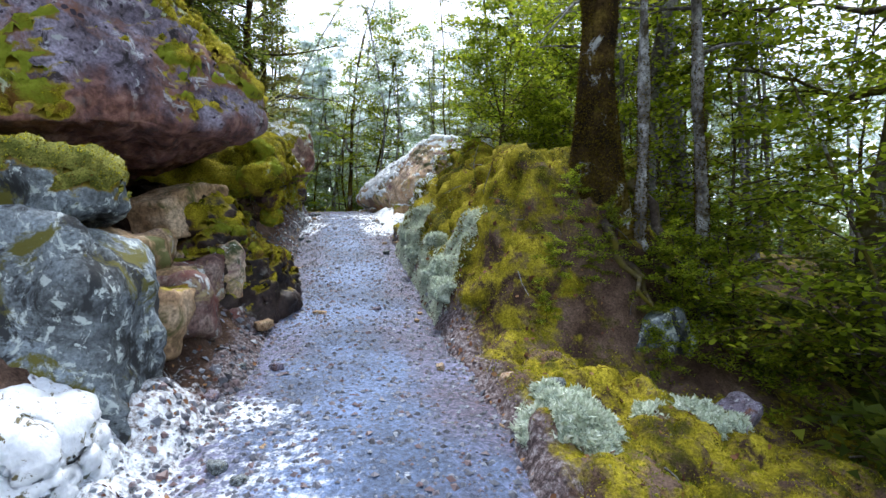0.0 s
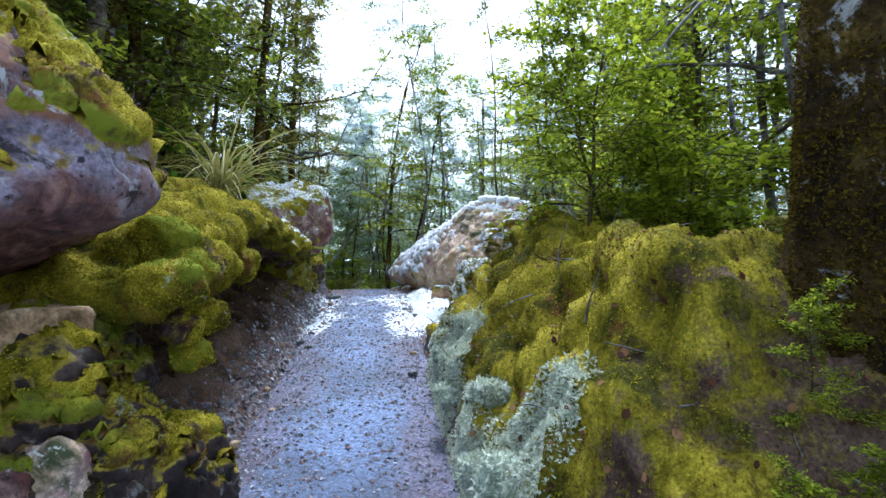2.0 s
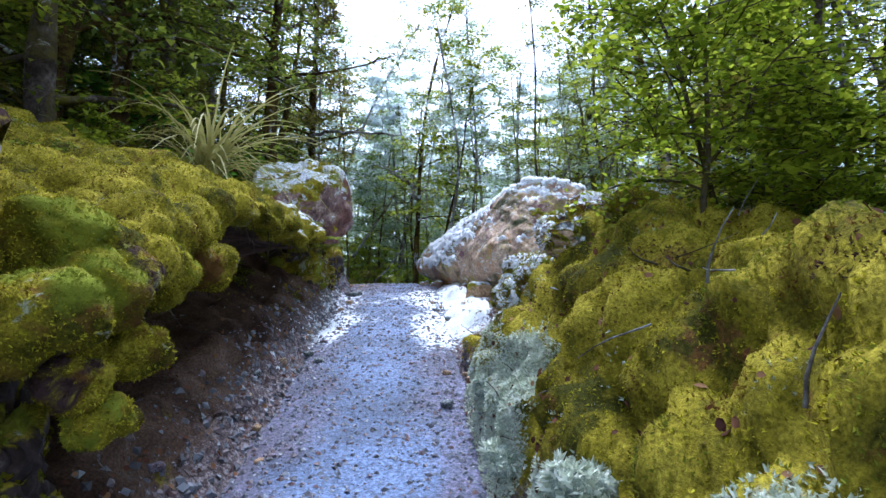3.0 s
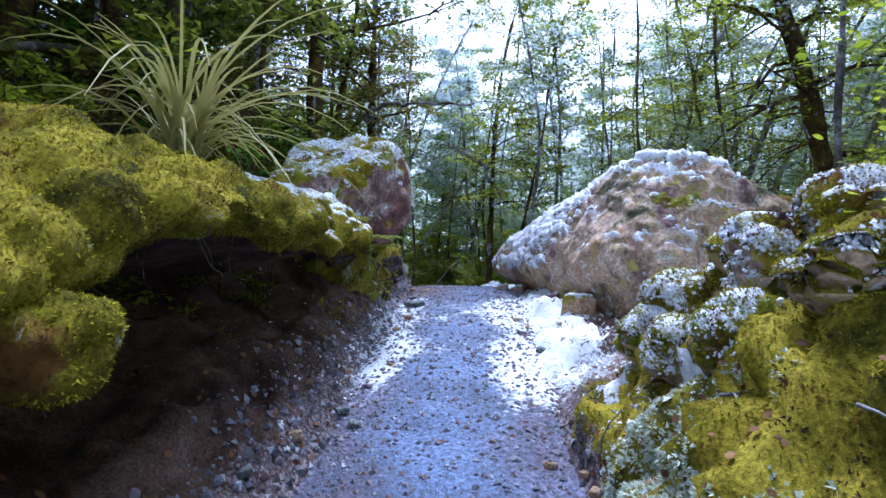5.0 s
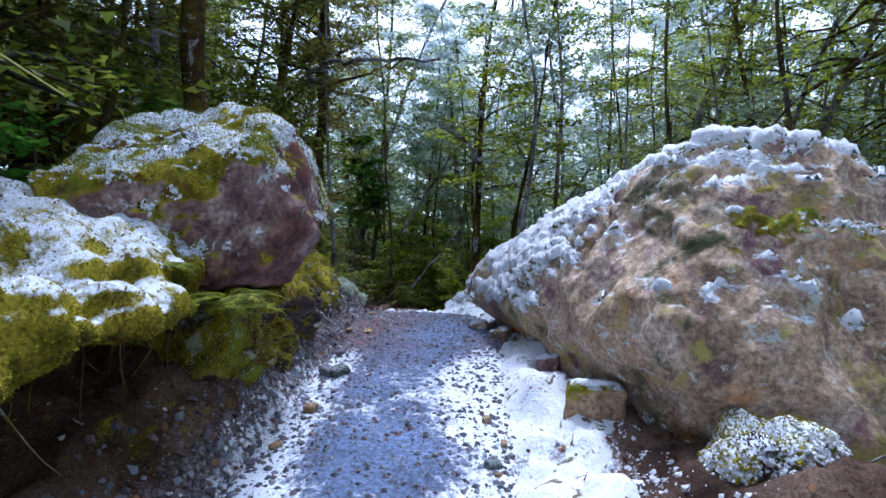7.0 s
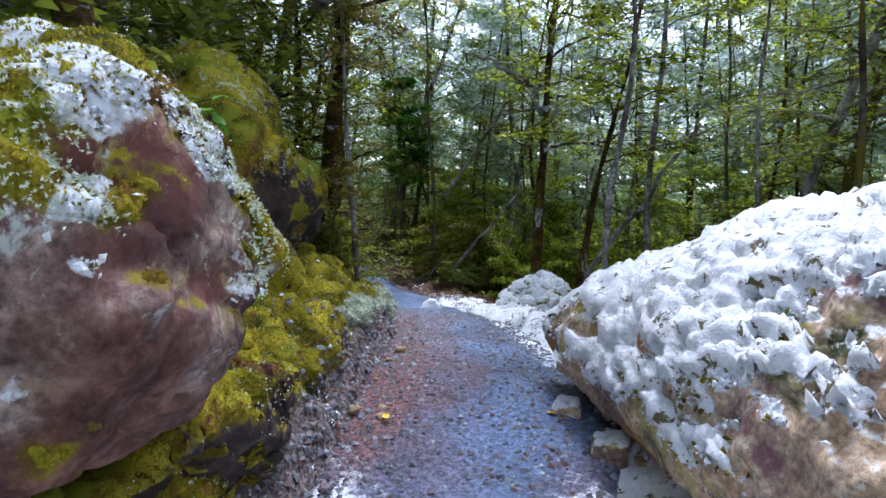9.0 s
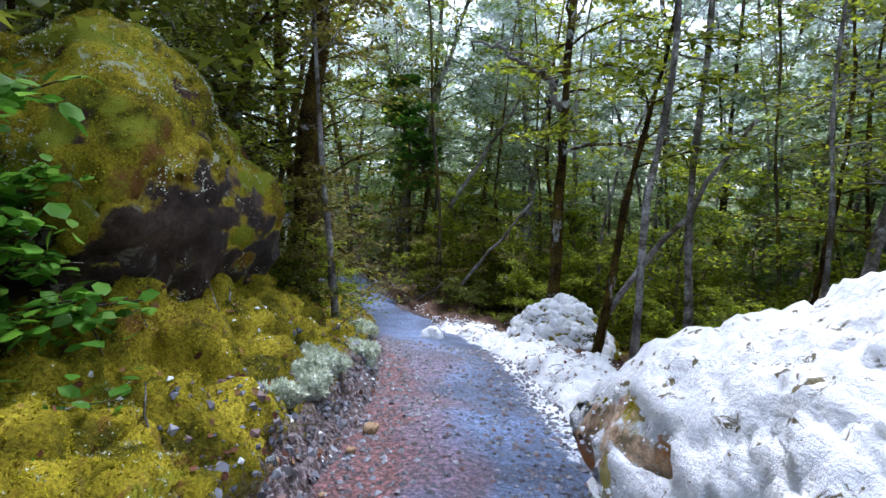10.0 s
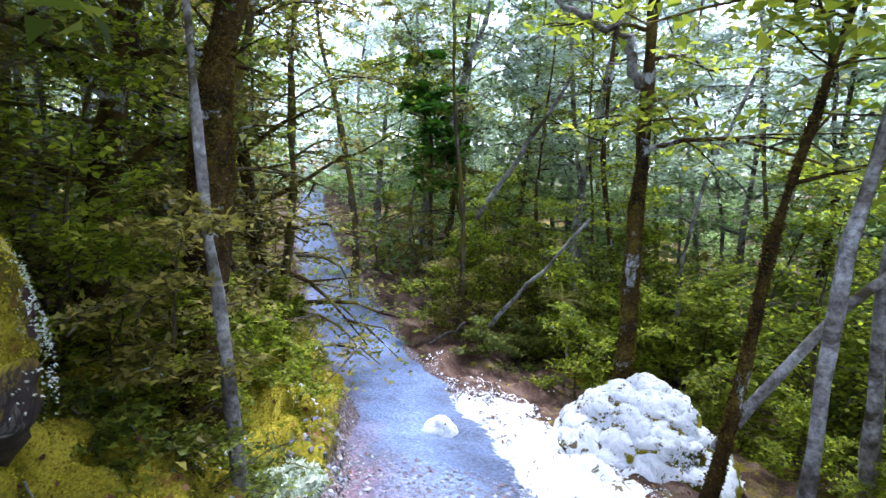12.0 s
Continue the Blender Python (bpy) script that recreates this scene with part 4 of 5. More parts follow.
# ---- the overhanging mossy ledge along the bank ----
def build_ledge():
    ys = np.arange(4.75, 10.05, 0.03)
    prof = np.array([(-1.9, .78), (-1.6, .86), (-1.3, .92), (-1.08, .92), (-.96, .95), (-.88, .97), (-.81, 1.01), (-.80, 1.06), (-.84, 1.12), (-.92, 1.19), (-1.1, 1.25), (-1.4, 1.33), (-1.8, 1.45), (-2.3, 1.6), (-2.8, 1.75)])
    k = np.linspace(0, len(prof) - 1, 80)
    pu, ph = np.interp(k, np.arange(len(prof)), prof[:, 0]), np.interp(k, np.arange(len(prof)), prof[:, 1])
    yy, uu = np.meshgrid(ys, pu, indexing="ij")
    _, hh = np.meshgrid(ys, ph, indexing="ij")
    end = smooth(4.75, 5.1, yy) * smooth(10.05, 9.8, yy)
    uu, hh = -1.75 + (uu + 1.75) * (.25 + .75 * end), 1.05 + (hh - 1.05) * end
    lift = np.interp(yy, [4.7, 5.2, 6, 6.7, 7.6, 8.8, 9.5, 10], [.1, .2, .33, .4, .25, 0, -.08, -.2])
    back = np.interp(yy, [4.7, 5.0, 9.2, 9.7, 10.0], [.12, 0, 0, -.15, -.35])
    p = np.stack([line_x(yy) + uu + back, yy, line_z(yy) + hh + lift], -1).reshape(-1, 3)
    f = grid_faces(len(ys), len(pu))
    hang = np.exp(-((np.tile(k, len(ys)) - 5.2) / 1.6) ** 2)
    p[:, 2] -= hang * (0.22 * (billow(p * np.array([.2, 1, .2]), .3, 2, 63) - .45))
    p[:, 0] += hang * 0.12 * fbm(p, .5, 3, 64)
    n = normals_of(p, f)
    if n[:, 2].mean() < 0:
        f = f[:, ::-1]
        n = -n
    p = p + n * (0.22 * (billow(p, 0.26, 2, 61) - 0.5) * smooth(-.7, .1, n[:, 2]) + 0.06 * fbm(p, 0.8, 3, 62))[:, None]
    n = normals_of(p, f)
    ledge = thing("mossy_ledge", "overhanging bank ledge of yellow-green moss above dark undercut soil", "bank", at=(float(p[:, 0].mean()), 7.3, 2.2))
    dust = smooth(7.2, 8.8, p[:, 1]) * smooth(.2, .7, n[:, 2]) * .85 + .15 * fbm(p, .25, 3, 68) - .1
    part("turf", mesh_of("turf", p, f, M_GROUND, attrs={"moss": smooth(.9, 2.2, np.tile(k, len(ys)) - 2.2), "snow": np.clip(dust, 0, 1)}), ledge)
    rng = np.random.default_rng(5)
    pts, nn = face_points(p, f, smooth(3.2, 4.2, np.tile(k, len(ys))) * (1 - .8 * smooth(7.6, 8.8, p[:, 1]) * smooth(.4, .8, n[:, 2])), 65000, rng)
    tv, tf = scattered(TUFT_V, TUFT_F, pts, nn, rng.uniform(.005, .014, len(pts)), rng, .6)
    tagged(part("moss_fuzz", mesh_of("moss_fuzz", tv, tf, M_TUFT, False), ledge), kind="stuff")
    lip = np.where(np.abs(np.tile(k, len(ys)) - 5.0) < 1.1)[0]
    for q in rng.choice(lip, 70):
        cv = limb_curve(rng, p[q] + np.array([-.03, 0, .02]), (rng.normal(0, .25), rng.normal(0, .25), -1), rng.uniform(.08, .34), 0, 5, .2)
        rv, rf = tube(cv, np.linspace(.005, .0015, len(cv)), 4)
        part("hanging_root", mesh_of("hanging_root", rv, rf, M_BARK), ledge)


build_ledge()


# ---- forest ----
M_SLEEVE = leafy("moss_sleeve", [(0.0, (0.025, 0.018, 0.005)), (0.5, (0.08, 0.055, 0.008)), (1.0, (0.18, 0.135, 0.014))], 0.2, 0.9)


def spray(rng, curve, count, width, size, broad=False):
    """Leaves in a flat fan along a branch."""
    k = rng.beta(1.6, 1.0, count) * (len(curve) - 1)
    i = np.clip(k.astype(int), 0, len(curve) - 2)
    base = curve[i] + (curve[i + 1] - curve[i]) * (k - i)[:, None]
    off = rng.normal(0, 1, (count, 3)) * np.array([width, width, width * 0.34])
    up = np.tile([0.0, 0, 1], (count, 1))
    return scattered(LEAF_V if broad else SPRIG_V, LEAF_F if broad else SPRIG_F, base + off, up, rng.uniform(.7, 1.35, count) * size, rng, 0.38)


def tree(name, label, seed, height, radius, crown_from, limbs, leaves, leaf_size, leaf_mat, bark, lean=0.0, reach=1.7, crook=0.06, group="forest trees", fine=True, sleeve=0, broad=False):
    """A slender beech: crooked trunk, rising limbs with twigs, flat sprays of small leaves."""
    rng = np.random.default_rng(seed)
    ob = thing(name, label, "tree", group)
    trunk = limb_curve(rng, (0, 0, -0.4), (lean, lean * 0.4, 1), height, 0, 14, crook)
    k = np.linspace(0, 1, len(trunk))
    rad = radius * (1 - 0.82 * k) * (1 + 0.9 * np.exp(-k * 18))
    rings = 28 if fine else 9
    tv, tf = tube(np.stack([np.interp(np.linspace(0, 1, rings), k, trunk[:, c]) for c in range(3)], 1), np.interp(np.linspace(0, 1, rings), k, rad), 9 if fine else 5)
    ax = tv + 0.0
    tv = tv + normals_of(tv, tf) * (radius * 0.35 * fbm(ax * np.array([1, 1, .5]), radius * 1.6, 3, seed))[:, None]
    part("trunk", mesh_of("trunk", tv, tf, bark), ob)
    if sleeve:
        pts, nn = face_points(tv, tf, smooth(4.5, .5, tv[:, 2]) * smooth(-.25, .3, fbm(tv, .5, 3, seed + 3)), sleeve, rng)
        sv, sf = scattered(TUFT_V, TUFT_F, pts, nn, rng.uniform(.008, .022, sleeve), rng, .7)
        tagged(part("moss_fuzz", mesh_of("moss_fuzz", sv, sf, M_SLEEVE, False), ob, "brown-green moss sleeve"), kind="stuff")
    wood, green = [], []
    for j in range(limbs):
        h = crown_from + (1 - crown_from) * (j + rng.random()) / limbs
        at = np.array([np.interp(h, k, trunk[:, c]) for c in range(3)])
        ang = j * 2.4 + rng.normal(0, .5)
        rise = rng.uniform(0.05, 0.8) * (0.6 + h)
        ln = reach * rng.uniform(.5, 1.15) * (1.15 - 0.6 * h)
        r0 = np.interp(h, k, rad) * 0.42
        cv = limb_curve(rng, at, (math.cos(ang), math.sin(ang), rise), ln, 0.5, 5, 0.18)
        wood.append(tube(cv, np.linspace(r0, 0.006, len(cv)), 4))
        green.append(spray(rng, cv, int(leaves * 0.5), ln * 0.13, leaf_size, broad))
        for q in range(3):
            s = rng.integers(1, 5)
            side = ang + rng.choice((-1, 1)) * rng.uniform(.5, 1.2)
            tw = limb_curve(rng, cv[s], (math.cos(side), math.sin(side), rng.uniform(-.05, .4)), ln * rng.uniform(.35, .6), 0.4, 3, 0.15)
            if fine:
                wood.append(tube(tw, np.linspace(r0 * .4 + .003, 0.004, len(tw)), 3))
            green.append(spray(rng, tw, int(leaves * 0.17), ln * 0.11, leaf_size, broad))
    wv, wf = joined(wood)
    tagged(part("branchwork", mesh_of("branchwork", wv, wf, bark), ob), kind="stuff")
    gv, gf = joined(green)
    tagged(part("crown", mesh_of("crown", gv, gf, leaf_mat, False), ob), kind="stuff")
    return ob


M_BARKMOSS = speckled("moss_coated_bark", [(0.3, (0.02, 0.014, 0.008)), (0.55, (0.06, 0.038, 0.013)), (0.75, (0.12, 0.085, 0.02))], 3.0, 40, 0.95, 0.9, 0.02,
                      [((0.15, 0.12, 0.015), 2.0, 0.58, 0.68), ((0.40, 0.42, 0.42), 3.4, 0.62, 0.68)])
NEAR = [
    tree("beech_tree", "slender beech with dark mossy bark and layered green leaves", 101, 9.5, .10, .10, 34, 210, .062, M_LEAF, M_BARK),
    tree("beech_tree", "tall beech with pale lichened bark and thin green crown", 102, 11, .08, .2, 32, 210, .062, M_LEAF, M_BARKPALE, .05),
    tree("beech_tree", "leaning beech with dark bark and dark green sprays", 103, 8.5, .10, .08, 34, 210, .066, M_LEAFDARK, M_BARKMOSS, -.08),
    tree("beech_tree", "thin young beech with olive-brown leaf sprays", 104, 6.0, .05, .06, 30, 200, .055, M_LEAFBROWN, M_BARK, .06, 1.3),
]
FAR = [
    tree("beech_tree", "beech in the forest with dark trunk and green crown", 111, 10, .09, .1, 26, 250, .12, M_LEAF, M_BARK, 0, 2.1, fine=False),
    tree("beech_tree", "dark beech in the forest with full low crown", 112, 8.5, .09, .06, 26, 250, .12, M_LEAFDARK, M_BARKPALE, .05, 2.1, fine=False),
]
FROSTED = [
    tree("beech_tree", "frosted beech with snow-dusted pale green crown", 105, 10, .09, .12, 28, 280, .115, M_LEAFFROSTHAZE, M_BARKPALE, 0, 2.2, fine=False),
    tree("beech_tree", "snow-dusted beech with grey bark and wide crown", 106, 8.5, .08, .08, 28, 280, .115, M_LEAFFROSTHAZE, M_BARK, .08, 2.2, fine=False),
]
POLES = [
    tree("beech_pole", "thin crooked beech pole with pale lichened bark and sparse leaves", 171, 8.5, .04, .38, 14, 90, .065, M_LEAF, M_BARKPALE, .05, 1.3, .07, group="thin forest poles"),
    tree("beech_pole", "thin dark mossy beech pole with sparse green sprays", 172, 7.5, .05, .35, 14, 90, .065, M_LEAF, M_BARKMOSS, -.06, 1.3, .08, group="thin forest poles"),
    tree("beech_pole", "slender dark beech pole with bare lower trunk", 173, 9.0, .045, .42, 14, 90, .065, M_LEAFDARK, M_BARK, .02, 1.3, .05, group="thin forest poles"),
    tree("beech_pole", "grey crooked beech pole with frosted sprays", 174, 8.0, .04, .35, 18, 110, .08, M_LEAFFROSTHAZE, M_BARKPALE, .08, 1.5, .1, group="thin forest poles"),
]
BUSHES = [
    tree("shrub", "low green shrub with small leaves on the forest floor", 121, 1.5, .02, .05, 12, 120, .075, M_LEAF, M_BARK, .1, .8, group="undergrowth", fine=False),
    tree("shrub", "dark green undergrowth shrub with fine leaves", 122, 1.1, .02, .05, 12, 120, .075, M_LEAFDARK, M_BARK, -.1, .8, group="undergrowth", fine=False),
    tree("shrub", "olive-brown undergrowth sapling with thin stems", 123, 2.0, .02, .08, 14, 110, .07, M_LEAFBROWN, M_BARK, .1, .7, group="undergrowth", fine=False),
]
for k, ob in enumerate(NEAR + FAR + FROSTED + BUSHES + POLES):
    ob.location = (7 + 1.6 * k, -5 - (k % 3), land1(7 + 1.6 * k, -5 - (k % 3)))


BUSHES_FINE = [
    tree("shrub", "low shrub with many small fresh green leaves", 124, 1.4, .016, .05, 15, 250, .045, M_LEAFLIME, M_BARK, .1, .75, group="undergrowth"),
    tree("shrub", "dense dark green shrub with tiny leaves", 125, 1.2, .016, .05, 15, 250, .045, M_LEAFDARK, M_BARK, -.1, .75, group="undergrowth"),
    tree("shrub", "thin olive-green sapling with small leaves", 126, 1.8, .016, .08, 15, 220, .042, M_LEAFBROWN, M_BARK, .1, .7, group="undergrowth"),
]
for k, ob in enumerate(BUSHES_FINE):
    ob.location = (8 + 1.6 * k, -9, land1(8 + 1.6 * k, -9))


def plant(source, x, y, turn, size=1.0, label=""):
    ob = copy_thing(source, pose(x, y, land1(x, y), 0, 0, turn) @ Matrix.Diagonal((size, size, size, 1)))
    return tagged(ob, label)


def stand(ob, x, y, turn=0.0, sink=0.0):
    """Sets a thing that was built at the origin on the ground."""
    ob.matrix_world = pose(x, y, land1(x, y) - sink, 0, 0, turn)
    return ob


TAKEN = [(1.22, 4.6), (2.05, 5.6), (2.85, 6.1), (3.45, 4.5), (-5.4, 15.4), (-2.95, 17.2), (-2.0, 16.1), (-2.2, 16.6), (-4.5, 14.7), (-8.2, 21.0), (1.57, 4.46), (2.14, 4.42), (-3.95, 11.25), (2.75, 13.6), (-4.86, 14.75)]
stand(tree("mossy_beech_tree", "thick dark beech trunk sleeved in moss on the mossy mound", 131, 8, .17, .38, 22, 190, .07, M_LEAF, M_BARKMOSS, -.04, 1.7, .03, sleeve=16000), 1.25, 4.62, 150, .25)
stand(tree("beech_tree", "grey beech with dark patches and sleeves of moss", 132, 9, .11, .25, 26, 130, .06, M_LEAFLIME, M_BARKPALE, .0), 2.05, 5.6)
stand(tree("beech_tree", "pale beech trunk with a dark clump of moss", 133, 9, .12, .25, 26, 130, .06, M_LEAFLIME, M_BARKPALE, .02), 2.85, 6.1)
stand(tree("beech_tree", "stout dark brown beech trunk beside the track", 134, 8.5, .15, .3, 24, 170, .07, M_LEAFDARK, M_BARK, .0), 3.45, 4.5)
BOULDER_BEECH = stand(tree("beech_tree", "dark mossy beech behind the overhanging mossy boulder", 135, 9.5, .12, .35, 28, 170, .07, M_LEAFBROWN, M_BARKMOSS, .0, sleeve=9000), -4.86, 14.75)
HUMMOCK_BEECH = stand(tree("beech_tree", "moss-coated beech trunk behind the snowy hummock", 136, 9.5, .08, .3, 26, 170, .085, M_LEAF, M_BARKMOSS, -.03, sleeve=8000), -3.05, 17.95)
stand(tree("beech_tree", "pale slim beech with bare lower trunk", 137, 9.5, .036, .4, 22, 150, .08, M_LEAFFROSTHAZE, M_BARKPALE, .06), -1.9, 16.0)
stand(tree("beech_tree", "leaning young beech coated with rusty moss", 138, 7, .045, .35, 20, 150, .085, M_LEAF, M_BARKMOSS, .3, sleeve=3000), -2.4, 16.5)
stand(tree("beech_tree", "thin pale beech with brown and green sprays over the path", 139, 7, .03, .38, 30, 190, .06, M_LEAFBROWN, M_BARKPALE, .0, .9, .025), -4.36, 14.58)
stand(tree("beech_tree", "slim dark beech at the bend of the path", 140, 8.5, .07, .42, 24, 170, .08, M_LEAF, M_BARK, .0), -8.2, 21.0)
stand(tree("broadleaf_tree", "small tree with glossy bright green drooping leaves", 141, 5.2, .06, .45, 20, 110, .16, M_LEAFBRIGHT, M_BARK, .0, 1.0, broad=True), -7.4, 22.6)


stand(tree("beech_tree", "slim pale beech trunk patched with dark moss on the mound", 142, 8.5, .05, .35, 20, 200, .06, M_LEAFLIME, M_BARKPALE, .02, 1.5, .03, sleeve=2500), 1.57, 4.46, 0, .3)
stand(tree("beech_tree", "slim grey beech trunk with rusty moss sleeves beside the mound", 143, 8.5, .062, .32, 20, 200, .06, M_LEAFLIME, M_BARKPALE, .0, 1.5, .03, sleeve=5000), 2.14, 4.42, 0, .3)
stand(tree("beech_tree", "mossy brown beech trunk behind the jutting boulder", 144, 9, .1, .3, 26, 240, .062, M_LEAFDARK, M_BARKMOSS, .0, sleeve=5000), -3.95, 11.25)
stand(tree("beech_tree", "thick reddish mossy beech trunk behind the snowy boulder", 145, 9, .17, .3, 26, 240, .062, M_LEAFLIME, M_BARKMOSS, .0, 2.0, sleeve=9000), 2.75, 13.6)


def bare_limb(parent, points, radius, seed):
    """A crooked leafless limb growing out of a trunk, with a few side twigs."""
    rng = np.random.default_rng(seed)
    at = np.array(points)
    t = np.linspace(0, len(at) - 1, 22)
    mid = np.stack([np.interp(t, np.arange(len(at)), at[:, c]) for c in range(3)], 1) + rng.normal(0, .025, (22, 3))
    pieces = [tube(mid, np.linspace(radius, radius * .3, 22), 7)]
    for k in range(6, 22, 3):
        tw = limb_curve(rng, mid[k], (rng.normal(), rng.normal(), rng.uniform(-.2, .8)), rng.uniform(.3, .8), .2, 5, .22)
        pieces.append(tube(tw, np.linspace(radius * .35, .003, len(tw)), 5))
    v, f = joined(pieces)
    part("limb", mesh_of("limb", v, f, M_BARKPALE), parent, "bare crooked grey limb")


bare_limb(BOULDER_BEECH, [(-4.86, 14.75, 5.3), (-4.4, 13.8, 5.25), (-3.6, 13.0, 5.05), (-2.9, 12.7, 4.92), (-2.3, 12.6, 4.85)], .04, 3)
bare_limb(HUMMOCK_BEECH, [(-3.05, 17.95, 4.6), (-3.17, 17.8, 4.95), (-3.29, 17.8, 5.13), (-3.61, 17.8, 5.25), (-3.84, 17.7, 5.45), (-4.2, 17.6, 5.5)], .05, 4)


def fill_forest():
    rng = np.random.default_rng(77)
    placed, near_left = list(TAKEN), 44
    # mostly dark-leaved beeches: the dense wood's shade is put into leaf colour
    for x, y in [(-5.2, 4.6), (-4.4, 6.3), (-5.6, 7.2), (-4.2, 8.4), (-5.0, 9.6), (-6.3, 10.4), (-4.9, 11.0), (-6.8, 8.6), (-7.2, 5.8), (-7.6, 11.8), (-3.9, 7.3), (-5.9, 11.6), (-6.2, 15.0), (-7.2, 14.0), (-7.4, 16.3), (-6.6, 17.2), (-8.3, 15.4), (-4.7, 7.9), (-5.8, 9.0), (-6.4, 7.0), (-5.1, 5.6), (-4.4, 9.4)]:
        placed.append((x, y))
        plant(NEAR[rng.choice(4, p=(.12, .05, .65, .18))], x, y, rng.uniform(0, 360), rng.uniform(.8, 1.1))
    # further dark-leaved beeches, shade again carried by leaf colour
    for k, (x, y) in enumerate([(-6.6, 9.6), (-7.6, 12.6), (-5.5, 8.2), (-6.1, 13.0), (-8.2, 10.6), (-5.2, 10.3), (-7.4, 7.6)]):
        placed.append((x, y))
        plant(FAR[1], x, y, 70 * k, .85 + .05 * (k % 4))
    for k, (x, y) in enumerate([(2.5, 9.3), (3.2, 11.4), (2.6, 15.0), (1.2, 15.4), (3.9, 12.8), (1.7, 16.2), (.1, 14.7), (-.1, 16.6), (3.1, 8.3), (3.6, 9.8), (3.4, 7.0), (4.3, 11.0), (.7, 15.6), (.6, 17.4), (1.3, 14.4), (2.0, 17.2)]):
        placed.append((x, y))
        plant(NEAR[k % 4 // 2] if k < 4 or (y > 12 and k % 2) else POLES[k % 4], x, y, rng.uniform(0, 360), rng.uniform(.75, 1.1))
    for x, y in [(-6.2, 15.7), (-6.1, 16.7), (-7.0, 16.4), (-7.3, 17.8)]:
        placed.append((x, y))
        plant(NEAR[3], x, y, rng.uniform(0, 360), rng.uniform(.9, 1.15))
    for k, (x, y) in enumerate([(-4.6, 24.5), (-3.2, 25.6), (-1.9, 23.4), (-.6, 25.0), (.6, 22.6), (1.9, 24.0), (-5.6, 26.8), (-6.6, 25.2), (-2.6, 27.8), (.2, 27.5), (2.9, 26.0), (3.6, 22.2), (-7.4, 27.8), (2.4, 21.0),
                                (4.6, 19.0), (5.6, 21.5), (-15.5, 24.5), (-14.0, 22.0), (-17, 27), (-12.4, 20.4), (-10.6, 28.5), (-8.8, 26.0), (-16.5, 20.5), (-11.0, 18.2), (-13.5, 30)]):
        placed.append((x, y))
        tall = .8 + .07 * abs(math.degrees(math.atan2(x + .24, y - 3)) + 9) ** .8 if y > 23 else 1.0
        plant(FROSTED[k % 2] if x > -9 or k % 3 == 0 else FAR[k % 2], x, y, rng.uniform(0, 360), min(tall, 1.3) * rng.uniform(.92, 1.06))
    for _ in range(9000):
        x, y = rng.uniform(-28, 18), rng.uniform(-3, 48)
        u = x - float(line_x(y))
        if u > 0:
            clear = np.interp(y, [-4, 4, 5, 8, 9, 13.5, 15, 18, 30], [3.8, 3.8, 3.4, 3.0, 3.6, 4.4, 3.0, 2.8, 1.8])
        else:
            clear = np.interp(y, [-4, 4, 5, 9, 11, 15, 16, 18, 30], [5.0, 4.5, 3.0, 2.9, 4.5, 4.0, 2.6, 2.4, 1.8])
        far = math.hypot(x + 1.5, y - 9)
        gap = 0.8 + 0.055 * far
        if abs(u) < clear or (y < 1.5 and abs(u) < 6) or (-7 < x < 1.5 and 17 < y < 22) or any((x - a) ** 2 + (y - b) ** 2 < gap * gap for a, b in placed):
            continue
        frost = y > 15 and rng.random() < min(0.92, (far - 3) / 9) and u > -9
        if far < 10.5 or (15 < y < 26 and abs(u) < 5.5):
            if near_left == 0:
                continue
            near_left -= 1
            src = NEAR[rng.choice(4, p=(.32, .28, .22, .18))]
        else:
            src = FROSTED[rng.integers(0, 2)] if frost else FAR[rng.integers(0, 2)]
        placed.append((x, y))
        turn, size = rng.uniform(0, 360), rng.uniform(.75, 1.2)
        if y > 1.5 and -1.5 * max(y - 4, 0) - 9 < x < .85 * y + 7:
            plant(src, x, y, turn, size)
        if len(placed) >= 215:
            break
    thin = []
    for _ in range(4000):
        x, y = rng.uniform(-13, 9), rng.uniform(3.5, 25)
        u = x - float(line_x(y))
        clear = np.interp(y, [3, 5, 8, 9, 13.5, 15, 18, 30], [3.0, 2.6, 2.6, 3.6, 4.4, 2.3, 1.9, 1.6]) if u > 0 else np.interp(y, [3, 5, 9, 11, 15, 16, 18, 30], [5.0, 3.4, 3.2, 4.6, 3.6, 2.2, 1.9, 1.6])
        if abs(u) < clear or (-6 < x < 1 and 17 < y < 21.5 and rng.random() < .65) or x > .85 * y + 1 or x < -1.3 * max(y - 4, 0) - 4 or any((x - a) ** 2 + (y - b) ** 2 < .45 for a, b in thin + TAKEN):
            continue
        thin.append((x, y))
        plant(POLES[rng.choice(4, p=(.3, .25, .25, .2)) if y > 12 else rng.integers(0, 3)], x, y, rng.uniform(0, 360), rng.uniform(.8, 1.2))
        if len(thin) >= 118:
            break
    low = []
    for attempt in range(5000):
        x, y = (rng.uniform(-12, 3.5), rng.uniform(13.5, 24)) if attempt % 2 else (rng.uniform(-16, 12), rng.uniform(2, 28))
        u = x - float(line_x(y))
        inner = np.interp(y, [0, 4, 5, 8, 9, 13.5, 15, 18, 30], [2.8, 2.6, 2.3, 2.3, 3.4, 4.4, 1.9, 1.5, 1.3]) if u > 0 else np.interp(y, [0, 4, 5, 9, 11, 14.2, 15, 18, 30], [5, 4.5, 2.4, 2.6, 3.9, 3.9, 2.2, 1.9, 1.5])
        if abs(u) < inner or (-3.9 < x < -.9 and 13.5 < y < 18.3) or any((x - a) ** 2 + (y - b) ** 2 < .5 for a, b in low):
            continue
        low.append((x, y))
